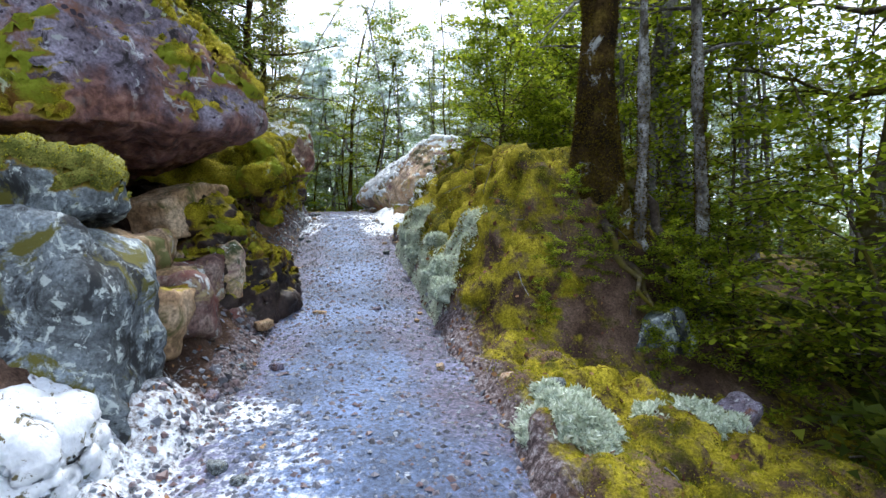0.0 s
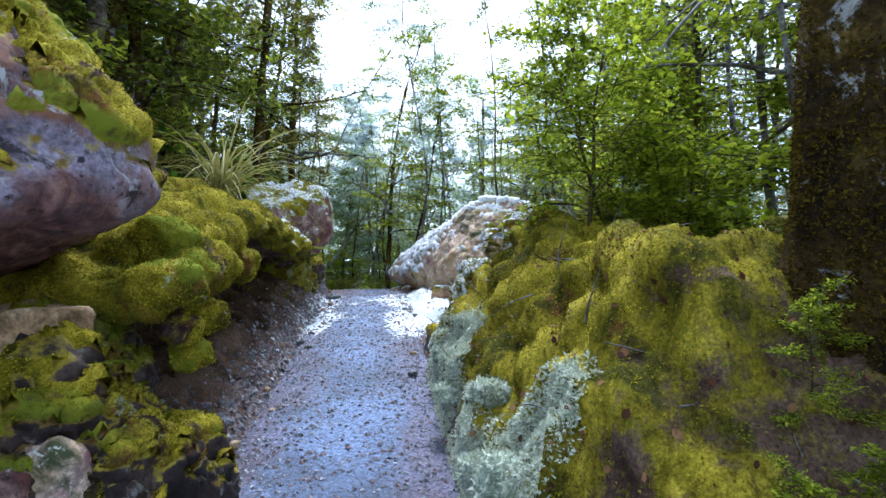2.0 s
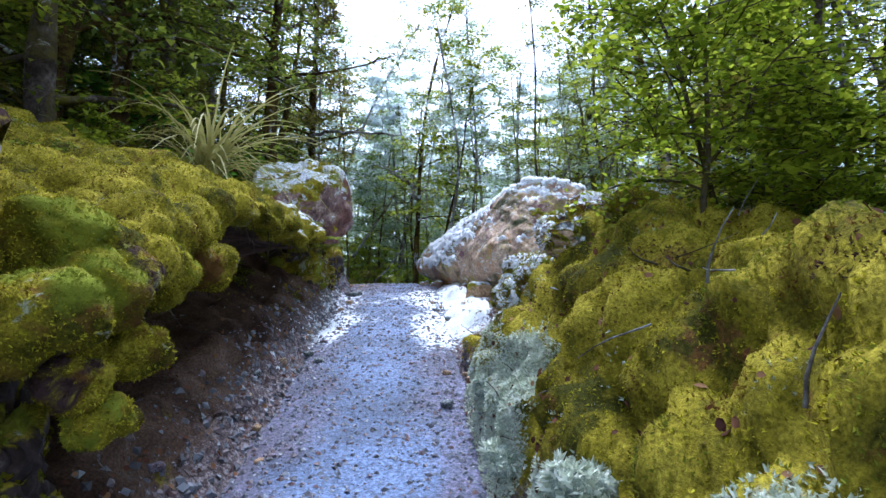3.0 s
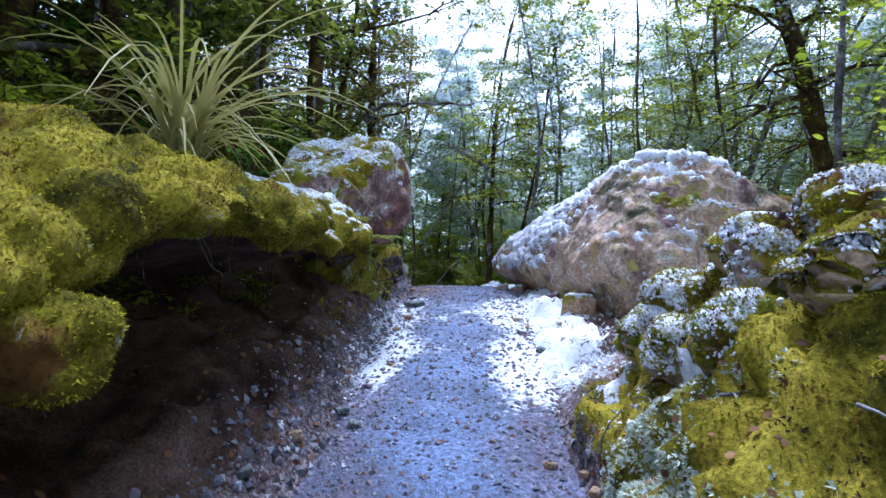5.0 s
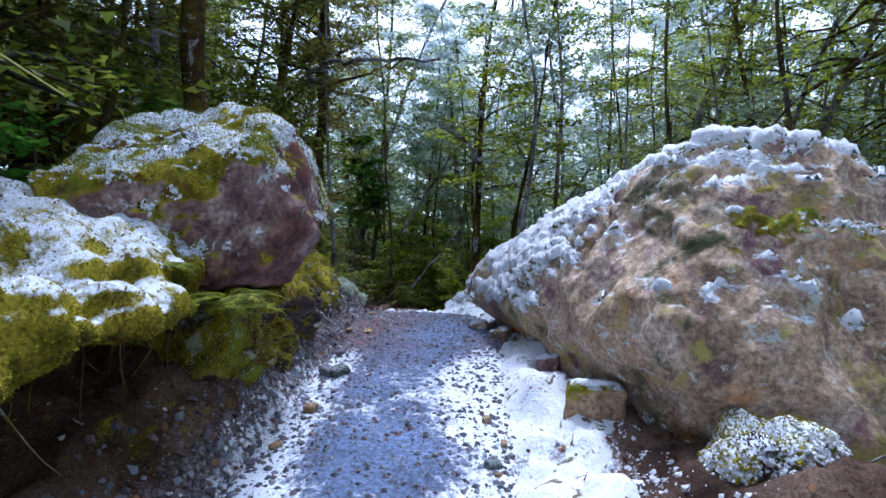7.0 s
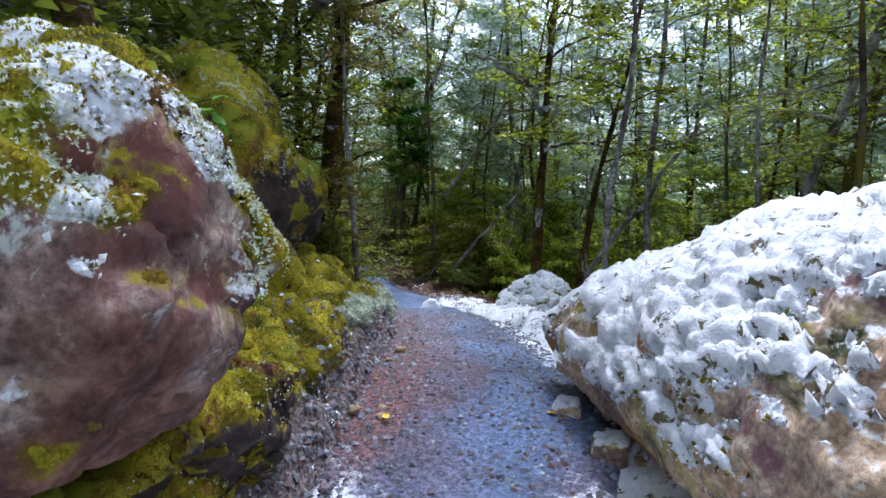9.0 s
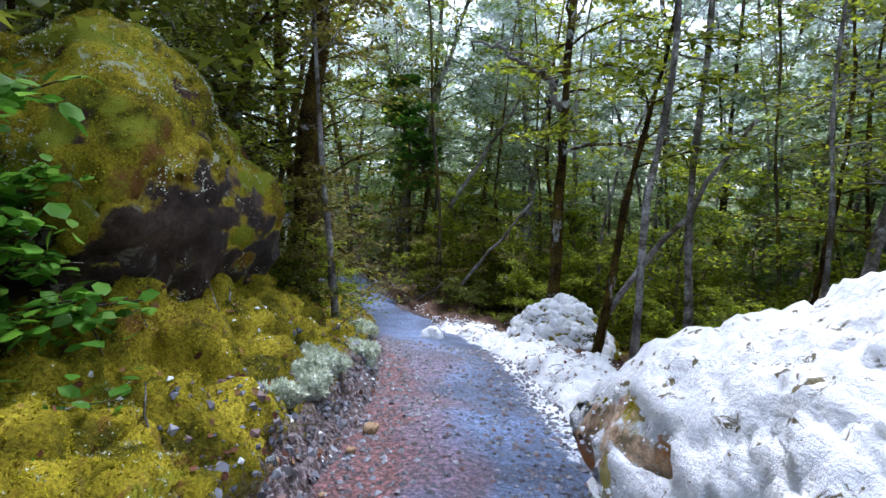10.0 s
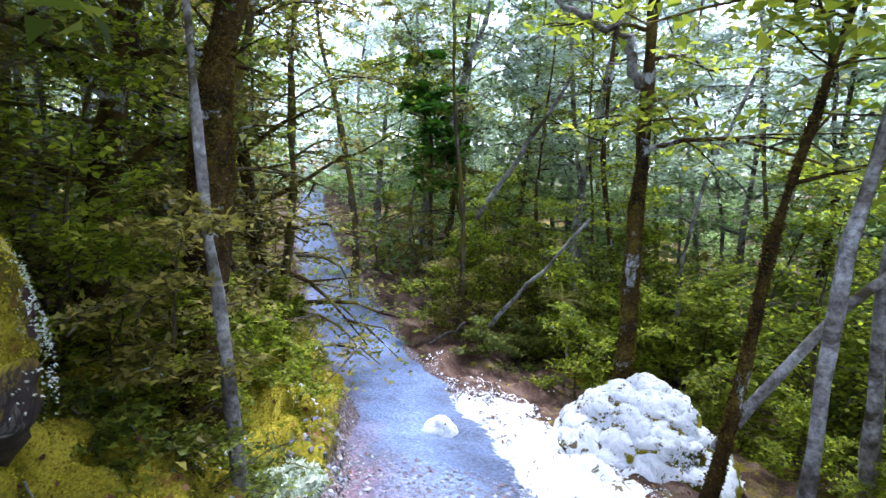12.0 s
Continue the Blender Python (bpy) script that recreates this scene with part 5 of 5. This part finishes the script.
        kind, turn, size = rng.choice(3, p=(.4, .4, .2)), rng.uniform(0, 360), rng.uniform(.6, 1.25)
        if -1.5 * max(y - 4, 0) - 4 < x < .85 * y + 3:
            plant(BUSHES[kind], x, y, turn, size)
        if len(low) >= 215:
            break


fill_forest()


def distant_woods():
    """The woods beyond, too far to tell one tree from another."""
    rng = np.random.default_rng(88)
    count = 120000
    ang = rng.uniform(-0.2, 2 * np.pi, count)
    dist = rng.uniform(34, 60, count)
    x, y = -2 + dist * np.cos(ang), 8 + dist * np.sin(ang)
    z = land(np.clip(x, -60, 60), np.clip(y, -28, 59)) + 13 * rng.random(count) ** 1.1
    pts = np.stack([x, y, z], 1)
    up = rng.normal(0, 1, (count, 3)) + np.array([0, 0, 1.2])
    up /= np.linalg.norm(up, axis=1, keepdims=True)
    v, f = scattered(SPRIG_V - np.array([.5, 0, 0]), SPRIG_F, pts, up, rng.uniform(.35, .85, count), rng, .3)
    tagged(new("distant_woods", mesh_of("distant_woods", v, f, M_LEAFFROSTHAZE, False)), "far snow-dusted beech woods beyond the nearer trees", "woods", kind="stuff")


distant_woods()


# ---- low plants, moss, lichen ----
def tussock():
    rng = np.random.default_rng(33)
    root = np.array([-2.72, 7.5, 3.02])
    ob = thing("tussock_grass", "tussock of long arching green and straw-coloured blades on the mossy ledge", "grass", at=root)
    for k in range(115):
        a = rng.uniform(0, 2 * np.pi)
        ln = rng.uniform(.6, 1.4)
        t = np.linspace(0, 1, 9)
        rise, out = rng.uniform(.5, 1.1), rng.uniform(.3, 1.0)
        r = out * ln * t ** 1.3
        z = ln * (rise * t - rng.uniform(.35, .95) * t ** 2.4)
        c = root + rng.normal(0, .05, 3) * np.array([1, 1, 0.2])
        mid = c + np.stack([r * math.cos(a), r * math.sin(a), z], 1)
        w = 0.011 * (1 - t ** 2) * rng.uniform(.6, 1.3) + .0015
        side = np.array([-math.sin(a), math.cos(a), 0])
        v = np.concatenate([mid + side * w[:, None], mid + np.array([0, 0, -.004]), mid - side * w[:, None]])
        i = np.arange(8)
        f = np.concatenate([np.stack([i, i + 1, i + 10, i + 9], 1), np.stack([i + 9, i + 10, i + 19, i + 18], 1)])
        part("blade", mesh_of("blade", v, f, M_GRASS), ob)


tussock()


def ground_tufts():
    """Short moss fronds over the mossy ground beside the path."""
    rng = np.random.default_rng(44)
    w = np.where((GROUND_Y > 1.8) & (GROUND_Y < 17) & (np.abs(GROUND_U) < 3.2) & (np.abs(GROUND_U) > .72), smooth(.3, .7, GROUND_MOSS), 0)
    pts, nn = face_points(GROUND_V, GROUND_F, w * (1 - GROUND_LICHEN) * (1 - .9 * ground_snow_at(GROUND_V, GROUND_U)), 120000, rng)
    v, f = scattered(TUFT_V, TUFT_F, pts, nn, rng.uniform(.005, .016, len(pts)), rng, .6)
    tagged(new("moss_carpet", mesh_of("moss_carpet", v, f, M_TUFT, False)), "shaggy yellow-green moss covering the banks and mound", "moss", kind="stuff")


ground_tufts()


def lichen_clump(x, y, r, seed, tall=0.6):
    rng = np.random.default_rng(seed)
    v, f = BALLS[4]
    c = np.array([x, y, land1(x, y) - 0.02])
    p = v * np.array([r, r, r * tall])
    p = c + p * (1 + 0.9 * (billow(p, r * .55, 3, seed) - .5) + .5 * vnoise(p / r * 1.3, seed))[:, None]
    ob = thing("lichen_clump", "pale grey-green coral lichen cushion growing in the moss", "lichen", "lichen clumps", at=c)
    part("cushion", mesh_of("cushion", p, f, M_LICHEN), ob)
    pts, nn = face_points(p, f, (v[:, 2] > -.2).astype(float), int(2600 * (r / .25) ** 2), rng)
    tv, tf = scattered(TUFT_V, TUFT_F, pts, nn, rng.uniform(.015, .04, len(pts)), rng, .6)
    tagged(part("lichen_fuzz", mesh_of("lichen_fuzz", tv, tf, M_LICHTUFT, False), ob), kind="stuff")


for k, (x, y, r) in enumerate([(.64, 2.66, .23), (.54, 2.92, .15), (.68, 2.5, .12), (1.35, 3.1, .15), (1.55, 3.15, .12), (1.15, 3.05, .1)]):
    lichen_clump(x, y, r, 500 + k, .7)
for k, (u, y, r) in enumerate([(.8, 4.62, .15), (.86, 4.85, .13), (.78, 5.3, .12), (.92, 5.55, .12), (.8, 6.2, .12), (.82, 6.9, .1)]):
    lichen_clump(float(line_x(y)) + u, y, r, 520 + k, .7)
for k, (x, y, r) in enumerate([(-3.55, 12.9, .16), (-3.65, 13.25, .14), (-3.45, 12.55, .12), (-3.9, 14.1, .14), (-4.3, 14.8, .14)]):
    lichen_clump(x, y, r, 560 + k, .6)


def gravel():
    """Small stones of the path's surface."""
    rng = np.random.default_rng(55)
    stone_v = np.array([(1, 0, 0), (-.8, .2, 0), (0, .8, .1), (.1, -.9, 0), (.1, 0, .6), (0, 0, -.5)], dtype=float)
    stone_f = np.array([(0, 2, 4), (2, 1, 4), (1, 3, 4), (3, 0, 4)])
    w = np.where((PATH_V[:, 1] > 1.6) & (PATH_V[:, 1] < 16) & (np.abs(PATH_U) < .8), 0.5 + np.abs(PATH_U), 0)
    pts, nn = face_points(PATH_V, PATH_F, w, 36000, rng)
    size = .005 + .025 * rng.random(len(pts)) ** 4
    v, f = scattered(stone_v, stone_f, pts, nn, size, rng, .2)
    ok = (GROUND_Y > 2) & (GROUND_Y < 16) & (np.abs(GROUND_U) > .55) & (np.abs(GROUND_U) < 1.25)
    edge, up = face_points(GROUND_V, GROUND_F, np.where(ok, smooth(1.25, .6, np.abs(GROUND_U)) * np.where(GROUND_U < 0, 1, .4 * (GROUND_U < .75)), 0), 10000, rng)
    ev, ef = scattered(stone_v, stone_f, edge, up, .007 + .035 * rng.random(len(edge)) ** 4, rng, .3)
    v, f = joined([(v, f), (ev, ef)])
    m, n, l, b = node_material("gravel_stones")
    geo = n.new("ShaderNodeNewGeometry")
    l.new(ramp_node(n, l, geo.outputs["Random Per Island"], [(0.0, (0.05, 0.05, 0.06)), (0.45, (0.13, 0.14, 0.17)), (0.6, (0.14, 0.08, 0.075)), (0.85, (0.19, 0.21, 0.25)), (1.0, (0.30, 0.32, 0.36))]), b.inputs["Base Color"])
    b.inputs["Roughness"].default_value = 0.55
    tagged(new("gravel", mesh_of("gravel", v, f, m, False)), "loose wet grey and reddish gravel on the path", "gravel", kind="stuff")


gravel()


def ground_snow():
    """Snow lying along the path's edges."""
    u, y, v = GROUND_U, GROUND_Y, GROUND_V
    mask = ground_snow_at(v, u) - .6 + .34 * fbm(v, .24, 3, 70, .6)
    sv, sf, _ = shell(v, GROUND_F, normals_of(v, GROUND_F), np.where((y > 7) & (y < 19) & (u > 0) & (u < 2.5), mask, -1), .032, .6, .08, 71)
    tagged(new("snow_patches", mesh_of("snow_patches", sv, sf, M_SNOW)), "patchy fresh snow lying along the edges of the path", "snow", kind="stuff")
    rng = np.random.default_rng(72)
    ok = (y > 7) & (y < 19) & (np.abs(u) < 2.5) & (np.abs(u) > .6)
    cv, cf = snow_crumbs(v, GROUND_F, np.where(ok, smooth(-.45, -.05, mask), 0), 16000, rng)
    tagged(new("snow_crumbs", mesh_of("snow_crumbs", cv, cf, M_SNOW, False)), "scattered grains of snow beside the path", "snow", kind="stuff")


ground_snow()


def lichen_mat():
    """Coral lichen spreading over the foot of the mound."""
    rng = np.random.default_rng(46)
    pts, nn = face_points(GROUND_V, GROUND_F, smooth(.2, .7, GROUND_LICHEN), 40000, rng)
    v, f = scattered(TUFT_V, TUFT_F, pts, nn, rng.uniform(.008, .024, len(pts)), rng, .6)
    tagged(new("lichen_mat", mesh_of("lichen_mat", v, f, M_LICHTUFT, False)), "pale coral lichen spreading over the foot of the mossy mound", "lichen", kind="stuff")


lichen_mat()


def moss_cushion(x, y, z, r, seed, flat=.8):
    rng = np.random.default_rng(seed)
    v, f = BALLS[4]
    p = v * np.array([r, r, r * flat])
    p = np.array([x, y, z]) + p * (1 + .6 * (billow(p, r * .8, 3, seed) - .5) + .3 * vnoise(p / r, seed))[:, None]
    ob = thing("moss_cushion", "rounded cushion of yellow-green moss on the bank", "moss", "moss cushions", at=(x, y, z - r * flat))
    part("cushion", mesh_of("cushion", p, f, M_MOSS), ob)
    pts, nn = face_points(p, f, np.ones(len(p)), int(1800 * (r / .15) ** 2), rng)
    tv, tf = scattered(TUFT_V, TUFT_F, pts, nn, rng.uniform(.005, .014, len(pts)), rng, .6)
    tagged(part("fronds", mesh_of("fronds", tv, tf, M_TUFT, False), ob), kind="stuff")


for k, (x, y, z, r) in enumerate([(-1.66, 4.95, 2.1, .17), (-1.6, 5.05, 1.9, .1), (-1.72, 5.25, 2.2, .2), (-1.75, 5.15, 2.35, .16), (-1.78, 5.6, 2.25, .18), (-1.86, 6.1, 2.3, .16),
                                  (-1.62, 5.2, 1.75, .1), (-1.7, 5.4, 1.95, .14)]):
    moss_cushion(x, y, z, r, 600 + k)


def roots_and_sticks():
    rng = np.random.default_rng(91)
    for k in range(6):
        a = np.array([1.25 + .14 * (k - 2.5), 4.5, 2.0])
        b = np.array([.95 + .2 * k + rng.normal(0, .08), 4.0 + rng.normal(0, .1), 1.0 + .1 * rng.random()])
        t = np.linspace(0, 1, 9)[:, None]
        mid = a + (b - a) * t + np.concatenate([rng.normal(0, .04, (9, 2)), -.25 * np.sin(t * np.pi) * (1 - t)], 1)
        v, f = tube(mid, np.linspace(.05, .015, 9) * rng.uniform(.7, 1.2), 7)
        tagged(new("tree_root", mesh_of("tree_root", v, f, M_BARK)), "dark exposed tree root running down the mound", "root", "tree roots")
    for a, b, r in [((.5, 4.15, .95), (.86, 3.95, .78), .022), ((.72, 4.2, .9), (1.1, 3.9, .72), .03), ((.6, 3.9, .76), (.95, 3.85, .74), .02), ((-1.45, 3.75, .62), (-1.4, 3.6, .82), .008),
                    ((-5.85, 19.25, 1.45), (-5.2, 19.2, 1.95), .03), ((-4.9, 19.3, 1.9), (-3.6, 18.9, 3.4), .03), ((-5.6, 20.5, 3.2), (-4.2, 20.3, 5.2), .045), ((-2.3, 16.6, 2.1), (-.9, 16.8, 4.3), .04)]:
        a, b = np.array(a), np.array(b)
        t = np.linspace(0, 1, 8)[:, None]
        mid = a + (b - a) * t + rng.normal(0, .03, (8, 3)) * np.sin(t * np.pi)
        v, f = tube(mid, np.linspace(r, r * .5, 8), 7)
        tagged(new("dead_stick", mesh_of("dead_stick", v, f, M_BARKPALE)), "bare grey dead stick lying among the undergrowth", "stick", "dead sticks")


roots_and_sticks()


def litter():
    """Fallen leaves on the banks and beside the path."""
    rng = np.random.default_rng(93)
    w = np.where((GROUND_Y > 2) & (GROUND_Y < 20) & (np.abs(GROUND_U) < 5) & (np.abs(GROUND_U) > .62), 1 / (1 + GROUND_U ** 2), 0)
    pts, nn = face_points(GROUND_V, GROUND_F, w, 5000, rng)
    v, f = scattered(LEAF_V, LEAF_F, pts + nn * .012, nn, rng.uniform(.018, .045, len(pts)), rng, .35)
    tagged(new("leaf_litter", mesh_of("leaf_litter", v, f, M_LITTER, False)), "fallen brown leaves on the banks", "leaf litter", kind="stuff")
    m, n, l, b = node_material("yellow_leaf")
    b.inputs["Base Color"].default_value = (.75, .48, .02, 1)
    for x, y in [(-2.67, 11.86), (-2.55, 9.9), (-1.9, 12.2)]:
        v, f = scattered(LEAF_V, LEAF_F, np.array([[x, y, float(line_z(y)) + .045]]), np.array([[0, 0, 1.0]]), np.array([.06]), rng, .15)
        tagged(new("fallen_leaf", mesh_of("fallen_leaf", v, f, m, False)), "small yellow fallen leaf on the gravel", "leaf", "yellow leaves")


litter()


def spiky_sapling(x, y):
    rng = np.random.default_rng(95)
    z = land1(x, y)
    ob = thing("spiky_sapling", "thin bare sapling topped by a tuft of narrow brown leaves", "sapling", at=(x, y, z))
    mid = limb_curve(rng, (x, y, z - .1), (.05, 0, 1), 1.15, 0, 8, .07)
    v, f = tube(mid, np.linspace(.02, .012, len(mid)), 7)
    part("stem", mesh_of("stem", v, f, M_BARKPALE), ob)
    for k in range(26):
        a, rise = rng.uniform(0, 6.28), rng.uniform(-.2, 1)
        d = np.array([math.cos(a), math.sin(a), rise])
        cv = limb_curve(rng, mid[-1], d, .34, .5, 5, .03)
        v, f = tube(cv, np.linspace(.007, .002, len(cv)), 4)
        part("leaf", mesh_of("leaf", v, f, M_LEAFBROWN), ob)


spiky_sapling(-3.79, 18.78)
BRIGHT = tree("shrub", "bushy shrub with glossy bright green leaves by the mossy boulder", 151, 1.3, .02, .05, 16, 60, .09, M_LEAFBRIGHT, M_BARK, .0, .8, group="undergrowth", broad=True)
stand(BRIGHT, -4.25, 11.75)
for x, y, t, k in [(-4.6, 11.5, 80, 1.1), (-4.0, 11.55, 200, .7), (-3.9, 9.9, 40, .8), (-4.6, 9.2, 10, 1.2)]:
    plant(BRIGHT, x, y, t, k)
for k, (x, y, size) in enumerate([(1.2, 6.4, .9), (1.5, 6.8, 1.2), (.75, 7.5, .8), (1.9, 5.2, 1.0), (2.1, 4.7, .9), (2.3, 4.3, 1.0), (2.7, 4.6, 1.2), (1.2, 7.2, 1.2), (1.75, 4.05, .55), (2.4, 3.7, .6),
                                  (-4.3, 14.3, .7), (-4.8, 14.4, .9), (-5.0, 15.6, .6), (-5.9, 16.6, .7), (-.3, 15.3, .7), (-.6, 14.9, .6), (-.9, 17.3, .9), (-3.6, 18.6, .9), (-4.6, 19.2, .8), (-5.3, 19.8, .9),
                                  (-3.3, 8.6, .6), (-3.6, 7.4, .9), (-3.4, 6.6, .8), (-3.9, 8.3, 1.1)]):
    plant(BUSHES_FINE[(0, 0, 1, 2)[k % 4]], x, y, 70 * k, size)
for x, y, t, k in [(-1.2, 16.9, 0, .6), (-1.6, 17.7, 60, .7), (-.7, 15.7, 130, .55), (-2.0, 18.6, 200, .9), (-1.3, 15.9, 270, .4), (-3.0, 19.4, 20, 1.2), (-3.9, 19.9, 110, 1.3), (-2.4, 20.2, 190, 1.4), (-4.9, 20.6, 260, 1.2), (-3.3, 21.0, 320, 1.5), (-5.8, 21.4, 40, 1.3), (-1.2, 19.6, 150, 1.4), (-.3, 18.6, 250, 1.2), (-6.6, 22.4, 340, 1.3)]:
    plant(BUSHES_FINE[0], x, y, t, k)
for x, y, t, k in [(.85, 4.1, 0, .3), (1.1, 4.12, 80, .34), (1.28, 4.25, 160, .3), (1.0, 4.35, 200, .3), (1.6, 4.15, 260, .45), (1.85, 4.3, 310, .55), (.75, 3.95, 40, .2), (1.5, 3.8, 40, .3), (-4.7, 14.6, 30, .6), (-5.1, 15.2, 120, .8), (-5.2, 14.5, 250, 1.0), (-.6, 16.5, 60, .8)]:
    plant(BUSHES_FINE[0], x, y, t, k)


def fern(x, y, z, size, seed):
    rng = np.random.default_rng(seed)
    ob = thing("fern", "small green fern growing from the bank", "fern", "ferns", at=(x, y, z))
    for k in range(8):
        a = k * .785 + rng.normal(0, .2)
        mid = limb_curve(rng, (x, y, z), (math.cos(a), math.sin(a), .8), size * rng.uniform(.7, 1.1), 1.5, 9, .03)
        stem_v, stem_f = tube(mid, np.linspace(.004, .0015, len(mid)), 4)
        frond = part("frond", mesh_of("frond", stem_v, stem_f, M_LEAFBROWN), ob)
        t = np.repeat(np.linspace(1.2, len(mid) - 1.01, 15), 2)
        i = t.astype(int)
        base = mid[i] + (mid[i + 1] - mid[i]) * (t - i)[:, None]
        side = np.where(np.arange(len(t)) % 2, 1, -1)[:, None] * np.array([[-math.sin(a), math.cos(a), .1]])
        along = np.tile([[math.cos(a) * .4, math.sin(a) * .4, -.1]], (len(t), 1))
        ln = (size * .26 * np.sin(np.linspace(.5, 3.0, 15))).repeat(2)[:, None]
        tip = base + (side + along) * ln
        v = np.stack([base - along * .12 * ln * 3, tip, base + along * .12 * ln * 3], 1).reshape(-1, 3)
        f = np.arange(len(v)).reshape(-1, 3)
        blade = part("leaflet", mesh_of("leaflet", v, f, M_LEAF, False), frond)
        blade.location = (0, 0, 0)


for k, (x, y, z, r) in enumerate([(-2.42, 9.55, 2.75, .3), (-2.5, 9.75, 2.68, .26), (-2.6, 9.35, 2.9, .22), (1.05, 4.2, 1.3, .22), (1.5, 4.1, 1.0, .3), (-1.75, 4.75, 1.75, .16)]):
    fern(x, y, z, r, 700 + k)


def twigs():
    """Thin fallen twigs lying on moss and soil."""
    rng = np.random.default_rng(97)
    w = np.where((GROUND_Y > 2) & (GROUND_Y < 16) & (np.abs(GROUND_U) < 3) & (np.abs(GROUND_U) > .7), 1.0, 0)
    pts, nn = face_points(GROUND_V, GROUND_F, w, 260, rng)
    pieces = []
    for q, n in zip(pts, nn):
        d = np.cross(n, rng.normal(size=3))
        ln = rng.uniform(.06, .32)
        cv = limb_curve(rng, q + n * .015, d + n * .1, ln, 0, 4, .15)
        pieces.append(tube(cv, np.linspace(.004, .0015, len(cv)) * rng.uniform(.7, 1.6), 4))
    v, f = joined(pieces)
    tagged(new("fallen_twigs", mesh_of("fallen_twigs", v, f, M_BARKPALE)), "thin grey twigs fallen on the moss and soil", "twigs", kind="stuff")


twigs()

LIME = tree("sapling", "slender sapling with fine lime-green layered leaves behind the mound", 161, 3.2, .025, .15, 24, 170, .05, M_LEAFLIME, M_BARK, .03, 1.1, group="lime saplings", broad=True)
stand(LIME, 1.6, 8.4)
for x, y, t, k in [(1.75, 7.7, 70, 1.1), (2.1, 9.5, 220, 1.0), (2.1, 6.2, 20, 1.0), (2.5, 5.3, 100, .9), (3.0, 5.6, 190, 1.1), (.62, 6.45, 10, .75), (.82, 6.62, 130, .7), (3.2, 3.9, 310, 1.2), (2.9, 3.2, 80, 1.0), (-1.6, 18.4, 20, 1.0), (-4.3, 20.3, 90, .8), (-2.8, 20.6, 140, .9), (-5.2, 21.2, 200, .9), (-3.6, 21.8, 250, 1.1), (-1.9, 21.4, 300, 1.1), (-.4, 20.2, 30, 1.1), (-6.3, 23.0, 80, .9), (.9, 19.2, 160, 1.1), (-5.6, 14.4, 60, .8)]:
    plant(LIME, x, y, t, k)
